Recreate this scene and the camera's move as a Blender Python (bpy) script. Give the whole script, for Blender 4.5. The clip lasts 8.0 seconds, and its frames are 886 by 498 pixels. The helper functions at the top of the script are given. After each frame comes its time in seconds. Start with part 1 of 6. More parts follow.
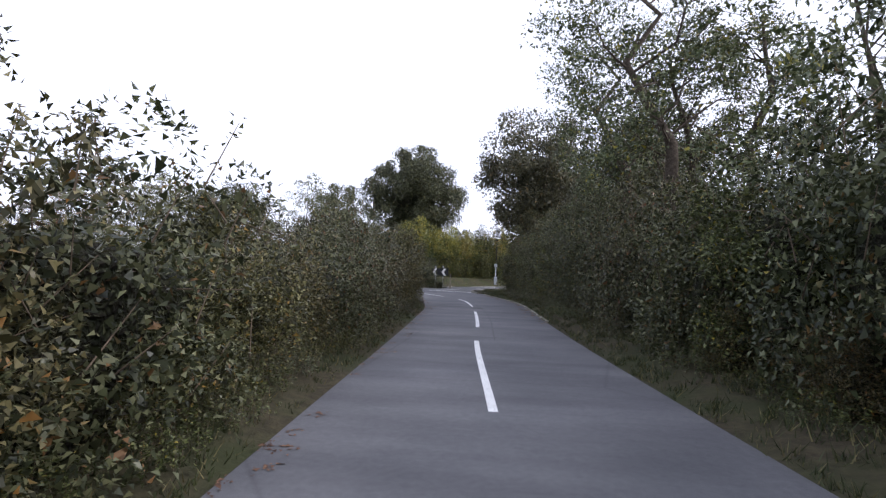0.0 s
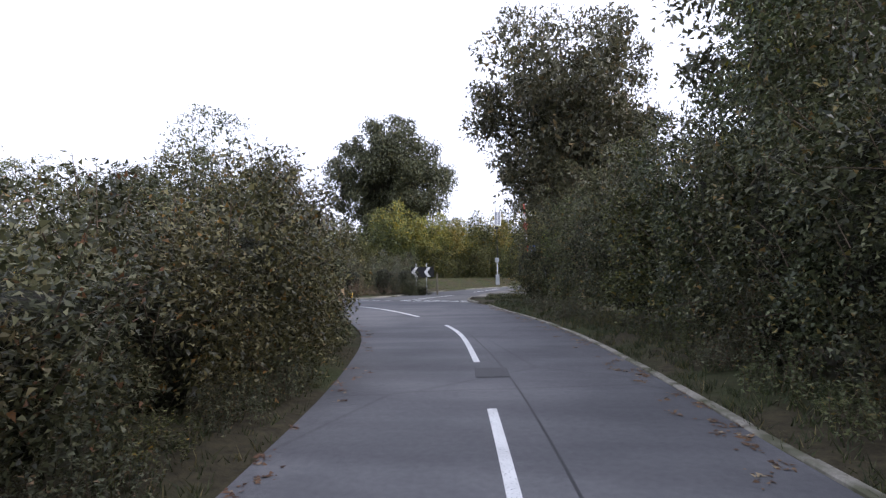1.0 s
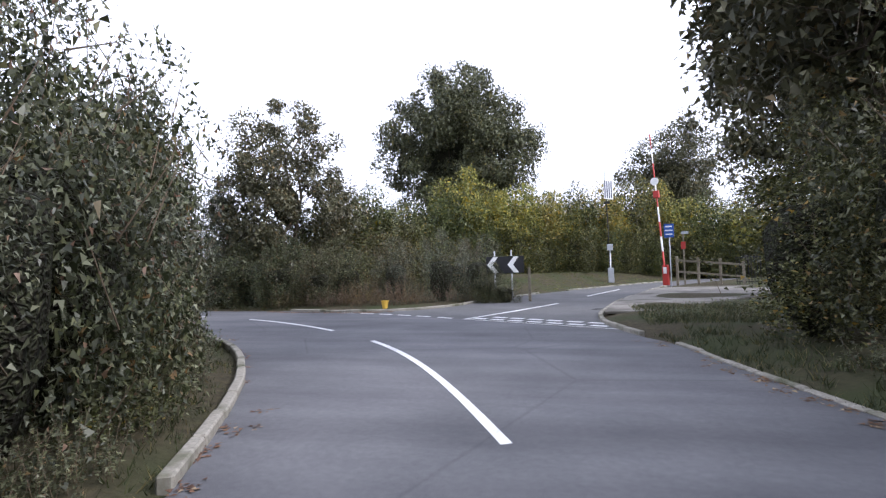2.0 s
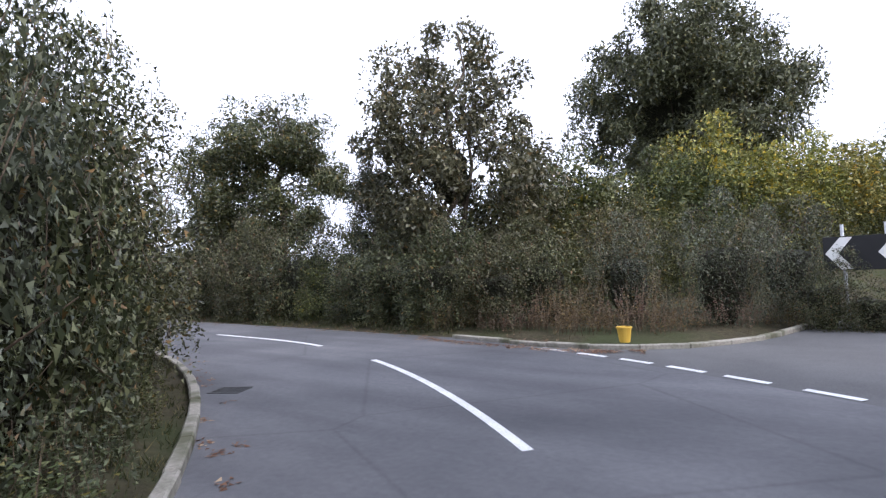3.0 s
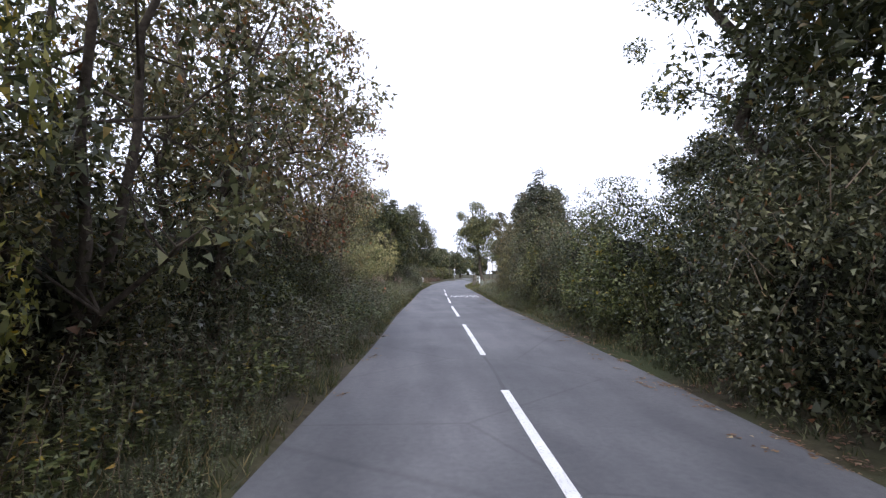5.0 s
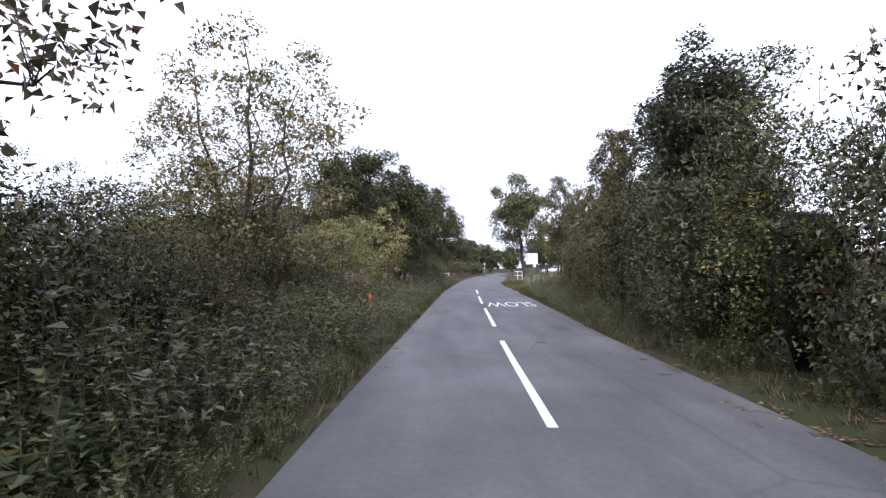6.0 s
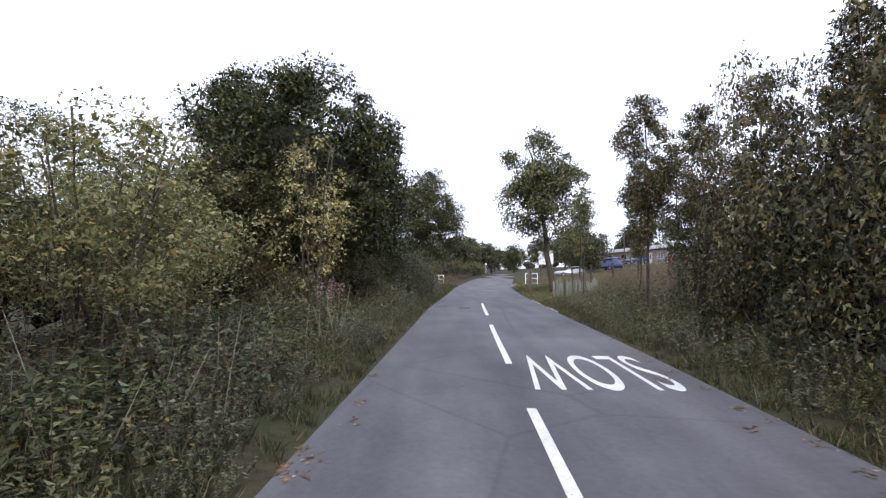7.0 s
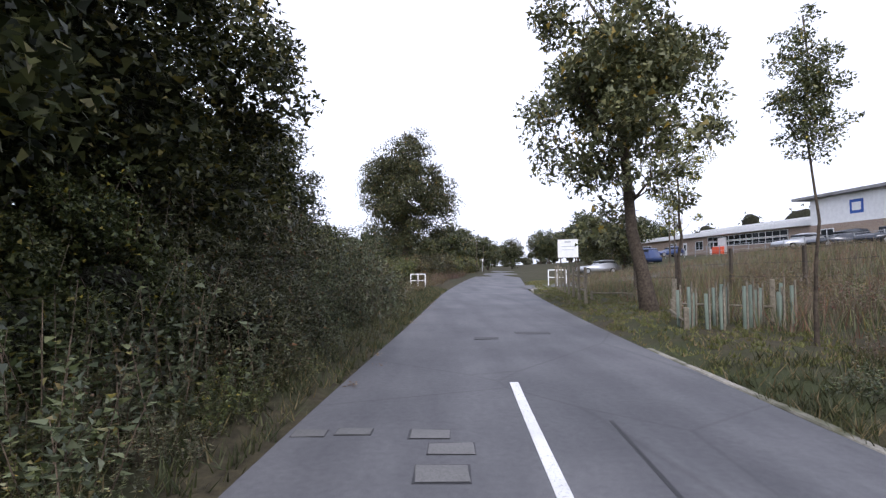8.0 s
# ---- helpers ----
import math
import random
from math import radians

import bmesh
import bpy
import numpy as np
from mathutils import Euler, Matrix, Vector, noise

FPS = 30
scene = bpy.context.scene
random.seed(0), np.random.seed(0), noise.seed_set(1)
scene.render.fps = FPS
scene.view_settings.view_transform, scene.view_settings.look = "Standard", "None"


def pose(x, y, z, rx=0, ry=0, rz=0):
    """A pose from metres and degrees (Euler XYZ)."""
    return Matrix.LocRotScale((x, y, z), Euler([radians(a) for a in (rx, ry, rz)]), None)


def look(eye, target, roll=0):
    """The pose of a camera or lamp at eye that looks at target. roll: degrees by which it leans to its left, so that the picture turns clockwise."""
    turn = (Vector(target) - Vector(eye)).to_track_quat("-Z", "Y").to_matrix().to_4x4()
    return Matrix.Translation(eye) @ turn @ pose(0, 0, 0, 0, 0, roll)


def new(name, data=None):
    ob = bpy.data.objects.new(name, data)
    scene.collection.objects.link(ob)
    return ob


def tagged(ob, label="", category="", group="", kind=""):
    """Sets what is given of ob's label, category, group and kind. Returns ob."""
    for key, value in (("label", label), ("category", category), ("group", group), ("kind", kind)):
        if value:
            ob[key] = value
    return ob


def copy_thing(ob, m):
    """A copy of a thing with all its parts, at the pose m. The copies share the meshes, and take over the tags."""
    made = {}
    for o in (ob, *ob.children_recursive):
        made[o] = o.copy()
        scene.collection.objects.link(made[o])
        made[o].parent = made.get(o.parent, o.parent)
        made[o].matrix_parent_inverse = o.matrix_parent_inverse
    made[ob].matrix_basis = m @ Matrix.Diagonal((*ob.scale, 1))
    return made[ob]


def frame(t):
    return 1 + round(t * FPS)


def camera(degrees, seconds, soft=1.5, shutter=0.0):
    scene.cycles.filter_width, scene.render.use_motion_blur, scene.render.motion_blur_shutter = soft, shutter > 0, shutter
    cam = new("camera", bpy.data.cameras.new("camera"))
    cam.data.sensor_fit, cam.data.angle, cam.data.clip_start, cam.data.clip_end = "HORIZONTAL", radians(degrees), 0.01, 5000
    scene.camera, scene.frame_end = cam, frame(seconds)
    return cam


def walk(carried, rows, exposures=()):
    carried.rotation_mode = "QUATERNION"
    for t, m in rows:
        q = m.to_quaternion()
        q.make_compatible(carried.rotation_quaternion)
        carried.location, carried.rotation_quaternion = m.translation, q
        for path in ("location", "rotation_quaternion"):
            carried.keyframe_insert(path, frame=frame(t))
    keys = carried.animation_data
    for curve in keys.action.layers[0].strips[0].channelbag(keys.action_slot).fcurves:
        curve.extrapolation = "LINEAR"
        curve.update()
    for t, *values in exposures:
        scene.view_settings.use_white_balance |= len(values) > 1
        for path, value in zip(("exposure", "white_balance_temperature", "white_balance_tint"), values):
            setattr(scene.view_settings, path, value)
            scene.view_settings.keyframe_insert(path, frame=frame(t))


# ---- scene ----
cam = camera(82.6, 8.0, 1.3)
PATH = [
    (0, (1.926, 0.426, 1.553), (1.684, 2.409, 1.647), 1.78),
    (0.2, (1.650, 3.482, 1.585), (1.417, 5.467, 1.675), 1.78),
    (0.4, (1.421, 6.549, 1.602), (1.196, 8.534, 1.692), 1.37),
    (0.5, (1.325, 8.062, 1.604), (1.104, 10.048, 1.694), 1.07),
    (0.6, (1.238, 9.557, 1.602), (1.019, 11.543, 1.692), 0.65),
    (0.8, (1.072, 12.463, 1.588), (0.860, 14.450, 1.679), -0.32),
    (1, (0.900, 15.366, 1.568), (0.686, 17.353, 1.661), -1.27),
    (1.2, (0.669, 18.310, 1.553), (0.438, 20.294, 1.645), -1.99),
    (1.4, (0.314, 21.222, 1.539), (0.049, 23.203, 1.630), -2.38),
    (1.6, (-0.152, 24.041, 1.531), (-0.478, 26.012, 1.619), -2.43),
    (1.8, (-0.679, 26.684, 1.532), (-1.096, 28.639, 1.612), -2.06),
    (2, (-1.308, 28.955, 1.531), (-1.827, 30.884, 1.609), -1.75),
    (2.2, (-1.995, 30.828, 1.530), (-2.627, 32.724, 1.608), -1.63),
    (2.4, (-2.709, 32.420, 1.528), (-3.468, 34.269, 1.610), -1.66),
    (2.5, (-3.092, 33.178, 1.528), (-3.920, 34.996, 1.613), -1.61),
    (2.6, (-3.509, 33.947, 1.528), (-4.407, 35.732, 1.617), -1.70),
    (2.8, (-4.469, 35.536, 1.530), (-5.508, 37.242, 1.628), -2.09),
    (3, (-5.535, 37.041, 1.529), (-6.706, 38.658, 1.631), -2.47),
    (3.2, (-6.664, 38.334, 1.515), (-7.957, 39.857, 1.614), -2.72),
    (3.4, (-7.906, 39.456, 1.502), (-9.314, 40.874, 1.593), -2.78),
    (3.5, (-8.581, 39.981, 1.504), (-10.045, 41.341, 1.594), -2.68),
    (3.6, (-9.285, 40.491, 1.512), (-10.806, 41.787, 1.601), -2.62),
    (3.8, (-10.736, 41.439, 1.537), (-12.369, 42.589, 1.634), -2.09),
    (4, (-12.237, 42.278, 1.561), (-13.970, 43.270, 1.668), -1.51),
    (4.2, (-13.841, 42.987, 1.570), (-15.658, 43.815, 1.683), -1.02),
    (4.4, (-15.651, 43.545, 1.571), (-17.537, 44.199, 1.687), -0.60),
    (4.5, (-16.662, 43.772, 1.571), (-18.578, 44.334, 1.688), -0.50),
    (4.6, (-17.749, 43.976, 1.572), (-19.690, 44.445, 1.688), -0.30),
    (4.8, (-20.071, 44.323, 1.576), (-22.047, 44.612, 1.684), 0.01),
    (5, (-22.426, 44.588, 1.577), (-24.418, 44.735, 1.677), 0.12),
    (5.2, (-24.790, 44.779, 1.574), (-26.787, 44.839, 1.666), 0.22),
    (5.4, (-27.408, 44.938, 1.570), (-29.406, 44.958, 1.657), 0.13),
    (5.6, (-30.329, 45.096, 1.568), (-32.327, 45.107, 1.651), -0.07),
    (5.8, (-33.371, 45.255, 1.567), (-35.369, 45.276, 1.648), -0.18),
    (6, (-36.293, 45.414, 1.570), (-38.291, 45.449, 1.649), -0.38),
    (6.2, (-38.925, 45.562, 1.576), (-40.923, 45.604, 1.654), -0.48),
    (6.4, (-41.329, 45.697, 1.583), (-43.327, 45.744, 1.661), -0.48),
    (6.5, (-42.572, 45.769, 1.587), (-44.570, 45.815, 1.664), -0.48),
    (6.6, (-43.930, 45.851, 1.590), (-45.928, 45.897, 1.667), -0.38),
    (6.8, (-47.033, 46.060, 1.596), (-49.031, 46.100, 1.673), -0.28),
    (7, (-50.483, 46.290, 1.594), (-52.481, 46.327, 1.675), -0.09),
    (7.2, (-53.993, 46.510, 1.585), (-55.991, 46.549, 1.667), 0.02),
    (7.4, (-57.430, 46.733, 1.569), (-59.428, 46.774, 1.651), 0.03),
    (7.5, (-59.126, 46.849, 1.559), (-61.124, 46.893, 1.641), -0.07),
    (7.6, (-60.816, 46.967, 1.548), (-62.813, 47.015, 1.629), -0.07),
    (7.8, (-64.191, 47.211, 1.522), (-66.188, 47.264, 1.599), -0.37),
    (8, (-67.571, 47.465, 1.491), (-69.569, 47.525, 1.561), -0.68),
]
walk(cam, [(t, look(eye, target, roll)) for t, eye, target, roll in PATH], [(0.0, 0.4, 5850, 18), (0.5, 0.42, 5850, 18), (1.0, 0.6, 5850, 18), (2.5, 1.0, 5800, 17), (3.5, 0.92, 5800, 17), (5.0, 0.7, 5800, 17), (6.5, 0.58, 5880, 18), (7.5, 0.36, 5850, 18), (8.0, 0.38, 5850, 18)])


# ---- world, sun and sky: a bright overcast afternoon ----
world = bpy.data.worlds.new("overcast_sky")
scene.world = world
world.use_nodes = True
wn, wl = world.node_tree.nodes, world.node_tree.links
wn.clear()
sky = wn.new("ShaderNodeTexSky")
sky.sky_type = "NISHITA"
sky.sun_disc = False
sky.sun_elevation, sky.sun_rotation = radians(40), radians(98)
sky.air_density, sky.dust_density, sky.ozone_density = 1.0, 4.0, 1.0
veil = wn.new("ShaderNodeHueSaturation")
veil.inputs["Saturation"].default_value = 0.22
cloud = wn.new("ShaderNodeMix")
cloud.data_type = "RGBA"
cloud.inputs["Factor"].default_value = 0.55
cloud.inputs["B"].default_value = (11.6, 12.0, 13.0, 1)
back = wn.new("ShaderNodeBackground")
back.inputs["Strength"].default_value = 0.125
wout = wn.new("ShaderNodeOutputWorld")
wl.new(sky.outputs["Color"], veil.inputs["Color"])
wl.new(veil.outputs["Color"], cloud.inputs["A"])
wl.new(cloud.outputs["Result"], back.inputs["Color"])
wl.new(back.outputs["Background"], wout.inputs["Surface"])
sun = new("sun", bpy.data.lights.new("sun", "SUN"))
sun.data.energy, sun.data.angle, sun.data.color = 1.5, radians(11), (1.0, 0.94, 0.84)
sun.matrix_world = look((30, -4.2, 25.4), (0, 0, 0))


# ---- materials ----
def nodes_of(name, rough=0.8, spec=0.3):
    m = bpy.data.materials.new(name)
    m.use_nodes = True
    nt = m.node_tree
    b = nt.nodes["Principled BSDF"]
    b.inputs["Roughness"].default_value = rough
    b.inputs["Specular IOR Level"].default_value = spec
    return m, nt, b


def ramp(nt, source, stops):
    r = nt.nodes.new("ShaderNodeValToRGB")
    e = r.color_ramp.elements
    while len(e) < len(stops):
        e.new(0.5)
    for k, (at, col) in zip(e, stops):
        k.position, k.color = at, (*col, 1)
    nt.links.new(source, r.inputs["Fac"])
    return r.outputs["Color"]


def noise_of(nt, scale, detail=4.0, rough=0.6, stretch=None):
    geo = nt.nodes.new("ShaderNodeNewGeometry")
    n = nt.nodes.new("ShaderNodeTexNoise")
    n.inputs["Scale"].default_value, n.inputs["Detail"].default_value, n.inputs["Roughness"].default_value = scale, detail, rough
    if stretch:
        mp = nt.nodes.new("ShaderNodeMapping")
        mp.inputs["Scale"].default_value = stretch
        nt.links.new(geo.outputs["Position"], mp.inputs["Vector"])
        nt.links.new(mp.outputs["Vector"], n.inputs["Vector"])
    else:
        nt.links.new(geo.outputs["Position"], n.inputs["Vector"])
    return n.outputs["Fac"]


def mixed(nt, a, b, fac, mode="MIX"):
    x = nt.nodes.new("ShaderNodeMix")
    x.data_type, x.blend_type = "RGBA", mode
    for socket, v in (("A", a), ("B", b), ("Factor", fac)):
        if isinstance(v, (int, float)):
            x.inputs[socket].default_value = v
        elif isinstance(v, tuple):
            x.inputs[socket].default_value = (*v, 1)
        else:
            nt.links.new(v, x.inputs[socket])
    return x.outputs["Result"]


def bumped(nt, b, height, strength, distance):
    k = nt.nodes.new("ShaderNodeBump")
    k.inputs["Strength"].default_value, k.inputs["Distance"].default_value = strength, distance
    nt.links.new(height, k.inputs["Height"])
    nt.links.new(k.outputs["Normal"], b.inputs["Normal"])


def leaf_material(name, dark, mid, light, odd, odd_share=0.06, rough=0.42, clear=0.22):
    """Leaves: each leaf and each plant has its own shade; odd is the autumn colour of a few."""
    m, nt, b = nodes_of(name, rough, 0.35)
    geo = nt.nodes.new("ShaderNodeNewGeometry")
    own = nt.nodes.new("ShaderNodeObjectInfo")
    col = ramp(nt, geo.outputs["Random Per Island"], [(0.0, dark), (0.5, mid), (1.0 - odd_share - 0.02, light), (1.0 - odd_share, odd)])
    hue = nt.nodes.new("ShaderNodeHueSaturation")
    hue.inputs["Saturation"].default_value = 1.12
    mr = nt.nodes.new("ShaderNodeMapRange")
    mr.inputs["To Min"].default_value, mr.inputs["To Max"].default_value = 0.475, 0.52
    nt.links.new(own.outputs["Random"], mr.inputs["Value"])
    nt.links.new(mr.outputs["Result"], hue.inputs["Hue"])
    patch = noise_of(nt, 0.9, 3.0)
    mv = nt.nodes.new("ShaderNodeMapRange")
    mv.inputs["From Min"].default_value, mv.inputs["From Max"].default_value = 0.3, 0.7
    mv.inputs["To Min"].default_value, mv.inputs["To Max"].default_value = 0.72, 1.3
    nt.links.new(patch, mv.inputs["Value"])
    nt.links.new(mv.outputs["Result"], hue.inputs["Value"])
    nt.links.new(col, hue.inputs["Color"])
    nt.links.new(hue.outputs["Color"], b.inputs["Base Color"])
    tr = nt.nodes.new("ShaderNodeBsdfTranslucent")
    nt.links.new(hue.outputs["Color"], tr.inputs["Color"])
    mx = nt.nodes.new("ShaderNodeMixShader")
    mx.inputs["Fac"].default_value = clear
    out = nt.nodes["Material Output"]
    nt.links.new(b.outputs["BSDF"], mx.inputs[1])
    nt.links.new(tr.outputs["BSDF"], mx.inputs[2])
    nt.links.new(mx.outputs["Shader"], out.inputs["Surface"])
    return m


def rough_material(name, a, b_, scale, rough=0.85, spec=0.2, bump=0.4, depth=0.01, big=0.6, c=None, metallic=0.0):
    """A surface of two or three tones at two scales, with relief."""
    m, nt, b = nodes_of(name, rough, spec)
    b.inputs["Metallic"].default_value = metallic
    fine, broad = noise_of(nt, scale, 6.0), noise_of(nt, big, 3.0)
    col = ramp(nt, fine, [(0.3, a), (0.7, b_)])
    if c:
        fac = ramp(nt, broad, [(0.45, (0, 0, 0)), (0.62, (1, 1, 1))])
        col = mixed(nt, col, c, fac)
    else:
        col = mixed(nt, col, ramp(nt, broad, [(0.3, (0.72, 0.72, 0.72)), (0.7, (1.0, 1.0, 1.0))]), 1.0, "MULTIPLY")
    nt.links.new(col, b.inputs["Base Color"])
    bumped(nt, b, fine, bump, depth)
    return m


def asphalt_material():
    m, nt, b = nodes_of("asphalt", 0.78, 0.38)
    grain, fine, broad = noise_of(nt, 160.0, 3.0, 0.7), noise_of(nt, 14.0, 5.0), noise_of(nt, 0.35, 4.0)
    streak = noise_of(nt, 0.8, 3.0, 0.5, (0.25, 1.6, 1.0))
    col = ramp(nt, grain, [(0.3, (0.08, 0.081, 0.085)), (0.62, (0.142, 0.142, 0.147)), (0.8, (0.215, 0.215, 0.218))])
    col = mixed(nt, col, ramp(nt, fine, [(0.3, (0.82, 0.82, 0.84)), (0.7, (1.08, 1.07, 1.07))]), 1.0, "MULTIPLY")
    col = mixed(nt, col, ramp(nt, broad, [(0.3, (0.66, 0.67, 0.69)), (0.72, (1.2, 1.19, 1.18))]), 1.0, "MULTIPLY")
    col = mixed(nt, col, ramp(nt, streak, [(0.35, (0.76, 0.76, 0.78)), (0.65, (1.1, 1.1, 1.1))]), 1.0, "MULTIPLY")
    vor = nt.nodes.new("ShaderNodeTexVoronoi")
    vor.feature = "DISTANCE_TO_EDGE"
    vor.inputs["Scale"].default_value = 0.22
    geo = nt.nodes.new("ShaderNodeNewGeometry")
    nt.links.new(geo.outputs["Position"], vor.inputs["Vector"])
    crack = ramp(nt, vor.outputs["Distance"], [(0.0, (0.62, 0.62, 0.62)), (0.008, (1, 1, 1))])
    col = mixed(nt, col, crack, 0.55, "MULTIPLY")
    nt.links.new(col, b.inputs["Base Color"])
    bumped(nt, b, grain, 0.35, 0.004)
    return m


def paint_material(name, colour, worn=0.42, under=(0.09, 0.09, 0.095)):
    """Road paint, worn through to the stone in specks."""
    m, nt, b = nodes_of(name, 0.7, 0.3)
    n, broad = noise_of(nt, 55.0, 5.0, 0.7), noise_of(nt, 2.2, 3.0)
    fac = ramp(nt, n, [(worn - 0.06, (0, 0, 0)), (worn + 0.03, (1, 1, 1))])
    tone = ramp(nt, broad, [(0.3, tuple(0.78 * v for v in colour)), (0.65, colour)])
    nt.links.new(mixed(nt, under, tone, fac), b.inputs["Base Color"])
    bumped(nt, b, n, 0.3, 0.002)
    return m


def plain_material(name, colour, rough=0.5, spec=0.4, metallic=0.0, dirt=0.25):
    m, nt, b = nodes_of(name, rough, spec)
    b.inputs["Metallic"].default_value = metallic
    n = noise_of(nt, 3.0, 6.0)
    col = ramp(nt, n, [(0.3, tuple((1 - dirt) * v for v in colour)), (0.65, colour)])
    nt.links.new(col, b.inputs["Base Color"])
    return m


def core_shade_material():
    """Solid core inside a bush: leaf-like cells, the shade between its outer sprigs put into the colour."""
    m, nt, b = nodes_of("leafy_core_painted_shade", 0.8, 0.15)
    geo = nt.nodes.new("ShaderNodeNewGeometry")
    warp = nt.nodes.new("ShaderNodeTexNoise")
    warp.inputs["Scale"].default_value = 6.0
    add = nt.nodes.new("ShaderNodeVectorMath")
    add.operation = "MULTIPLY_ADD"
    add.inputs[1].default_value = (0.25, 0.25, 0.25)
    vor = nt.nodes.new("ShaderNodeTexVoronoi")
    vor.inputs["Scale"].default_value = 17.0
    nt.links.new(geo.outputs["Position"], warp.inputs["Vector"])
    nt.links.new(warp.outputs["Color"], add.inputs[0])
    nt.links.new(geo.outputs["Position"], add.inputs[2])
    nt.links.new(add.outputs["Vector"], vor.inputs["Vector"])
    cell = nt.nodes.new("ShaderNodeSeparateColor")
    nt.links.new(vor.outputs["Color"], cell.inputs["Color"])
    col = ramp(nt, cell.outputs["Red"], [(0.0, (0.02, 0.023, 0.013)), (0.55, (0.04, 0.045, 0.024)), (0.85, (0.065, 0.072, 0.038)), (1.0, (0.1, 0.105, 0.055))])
    # cell edges darkened as the shade in gaps between leaves
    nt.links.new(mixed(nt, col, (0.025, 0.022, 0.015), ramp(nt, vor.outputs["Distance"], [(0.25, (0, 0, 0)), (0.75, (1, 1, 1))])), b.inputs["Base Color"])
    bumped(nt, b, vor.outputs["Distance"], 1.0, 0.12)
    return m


def brick_material():
    m, nt, b = nodes_of("brick_wall", 0.85, 0.2)
    tex = nt.nodes.new("ShaderNodeTexBrick")
    tex.inputs["Scale"].default_value = 4.4
    tex.inputs["Color1"].default_value = (0.33, 0.25, 0.19, 1)
    tex.inputs["Color2"].default_value = (0.26, 0.195, 0.15, 1)
    tex.inputs["Mortar"].default_value = (0.38, 0.35, 0.31, 1)
    tex.inputs["Mortar Size"].default_value = 0.012
    co = nt.nodes.new("ShaderNodeTexCoord")
    mp = nt.nodes.new("ShaderNodeMapping")
    mp.inputs["Rotation"].default_value = (radians(90), 0, 0)
    nt.links.new(co.outputs["Object"], mp.inputs["Vector"])
    nt.links.new(mp.outputs["Vector"], tex.inputs["Vector"])
    nt.links.new(tex.outputs["Color"], b.inputs["Base Color"])
    return m


def glass_material():
    m, nt, b = nodes_of("window_glass", 0.06, 0.6)
    b.inputs["Base Color"].default_value = (0.03, 0.035, 0.04, 1)
    b.inputs["Metallic"].default_value = 0.15
    return m


ASPHALT = asphalt_material()
ASPHALT_OLD = rough_material("old_asphalt", (0.085, 0.085, 0.088), (0.15, 0.147, 0.146), 60.0, 0.85, 0.25, 0.35, 0.004)
DARK_PATCH = rough_material("dark_asphalt_patch", (0.055, 0.055, 0.058), (0.1, 0.1, 0.104), 60.0, 0.8, 0.3, 0.3, 0.004)
PATCH = rough_material("patch_asphalt", (0.13, 0.128, 0.126), (0.2, 0.197, 0.192), 70.0, 0.85, 0.25, 0.3, 0.004)
TAR = rough_material("tar_seal", (0.022, 0.022, 0.024), (0.04, 0.04, 0.043), 30.0, 0.6, 0.4, 0.3, 0.003)
WHITE_LINE = paint_material("white_road_paint", (0.74, 0.74, 0.73), 0.4)
OLD_LINE = paint_material("old_road_paint", (0.66, 0.66, 0.64), 0.44)
CONCRETE = rough_material("kerb_concrete", (0.2, 0.185, 0.155), (0.34, 0.32, 0.275), 22.0, 0.9, 0.2, 0.6, 0.006, 1.4, (0.1, 0.1, 0.065))
PATHWAY = rough_material("footpath_concrete", (0.15, 0.14, 0.125), (0.25, 0.235, 0.21), 30.0, 0.9, 0.2, 0.4, 0.005, 0.7, (0.1, 0.093, 0.08))
SOIL = rough_material("verge_soil_and_grass", (0.034, 0.03, 0.02), (0.075, 0.064, 0.038), 9.0, 0.95, 0.1, 0.8, 0.04, 0.4, (0.042, 0.048, 0.022))
LITTER = leaf_material("fallen_leaves", (0.06, 0.04, 0.025), (0.13, 0.085, 0.05), (0.2, 0.14, 0.08), (0.3, 0.25, 0.16), 0.1, 0.8, 0.0)
BARK = rough_material("bark", (0.045, 0.036, 0.028), (0.13, 0.105, 0.08), 14.0, 0.95, 0.1, 0.9, 0.02, 1.5)
TWIG = rough_material("twig_wood", (0.07, 0.052, 0.036), (0.17, 0.13, 0.09), 12.0, 0.9, 0.15, 0.4, 0.004, 2.0)
CORE_SHADE = core_shade_material()
HAWTHORN = leaf_material("hawthorn_leaves", (0.022, 0.023, 0.011), (0.068, 0.064, 0.029), (0.2, 0.178, 0.086), (0.210, 0.125, 0.045), 0.03)
BRAMBLE = leaf_material("bramble_leaves", (0.019, 0.023, 0.011), (0.053, 0.059, 0.028), (0.170, 0.172, 0.095), (0.170, 0.100, 0.050), 0.03)
HAZEL = leaf_material("hazel_leaves", (0.023, 0.028, 0.011), (0.064, 0.074, 0.028), (0.185, 0.19, 0.08), (0.260, 0.200, 0.055), 0.03)
YELLOWING = leaf_material("yellowing_leaves", (0.085, 0.092, 0.033), (0.185, 0.185, 0.064), (0.36, 0.325, 0.108), (0.42, 0.3, 0.07), 0.1)
SALLOW = leaf_material("pale_yellow_green_leaves", (0.1, 0.104, 0.046), (0.19, 0.19, 0.085), (0.33, 0.32, 0.155), (0.32, 0.25, 0.11), 0.1)
GOLDLEAF = leaf_material("golden_olive_leaves", (0.14, 0.14, 0.06), (0.29, 0.28, 0.12), (0.46, 0.44, 0.22), (0.4, 0.3, 0.12), 0.05)
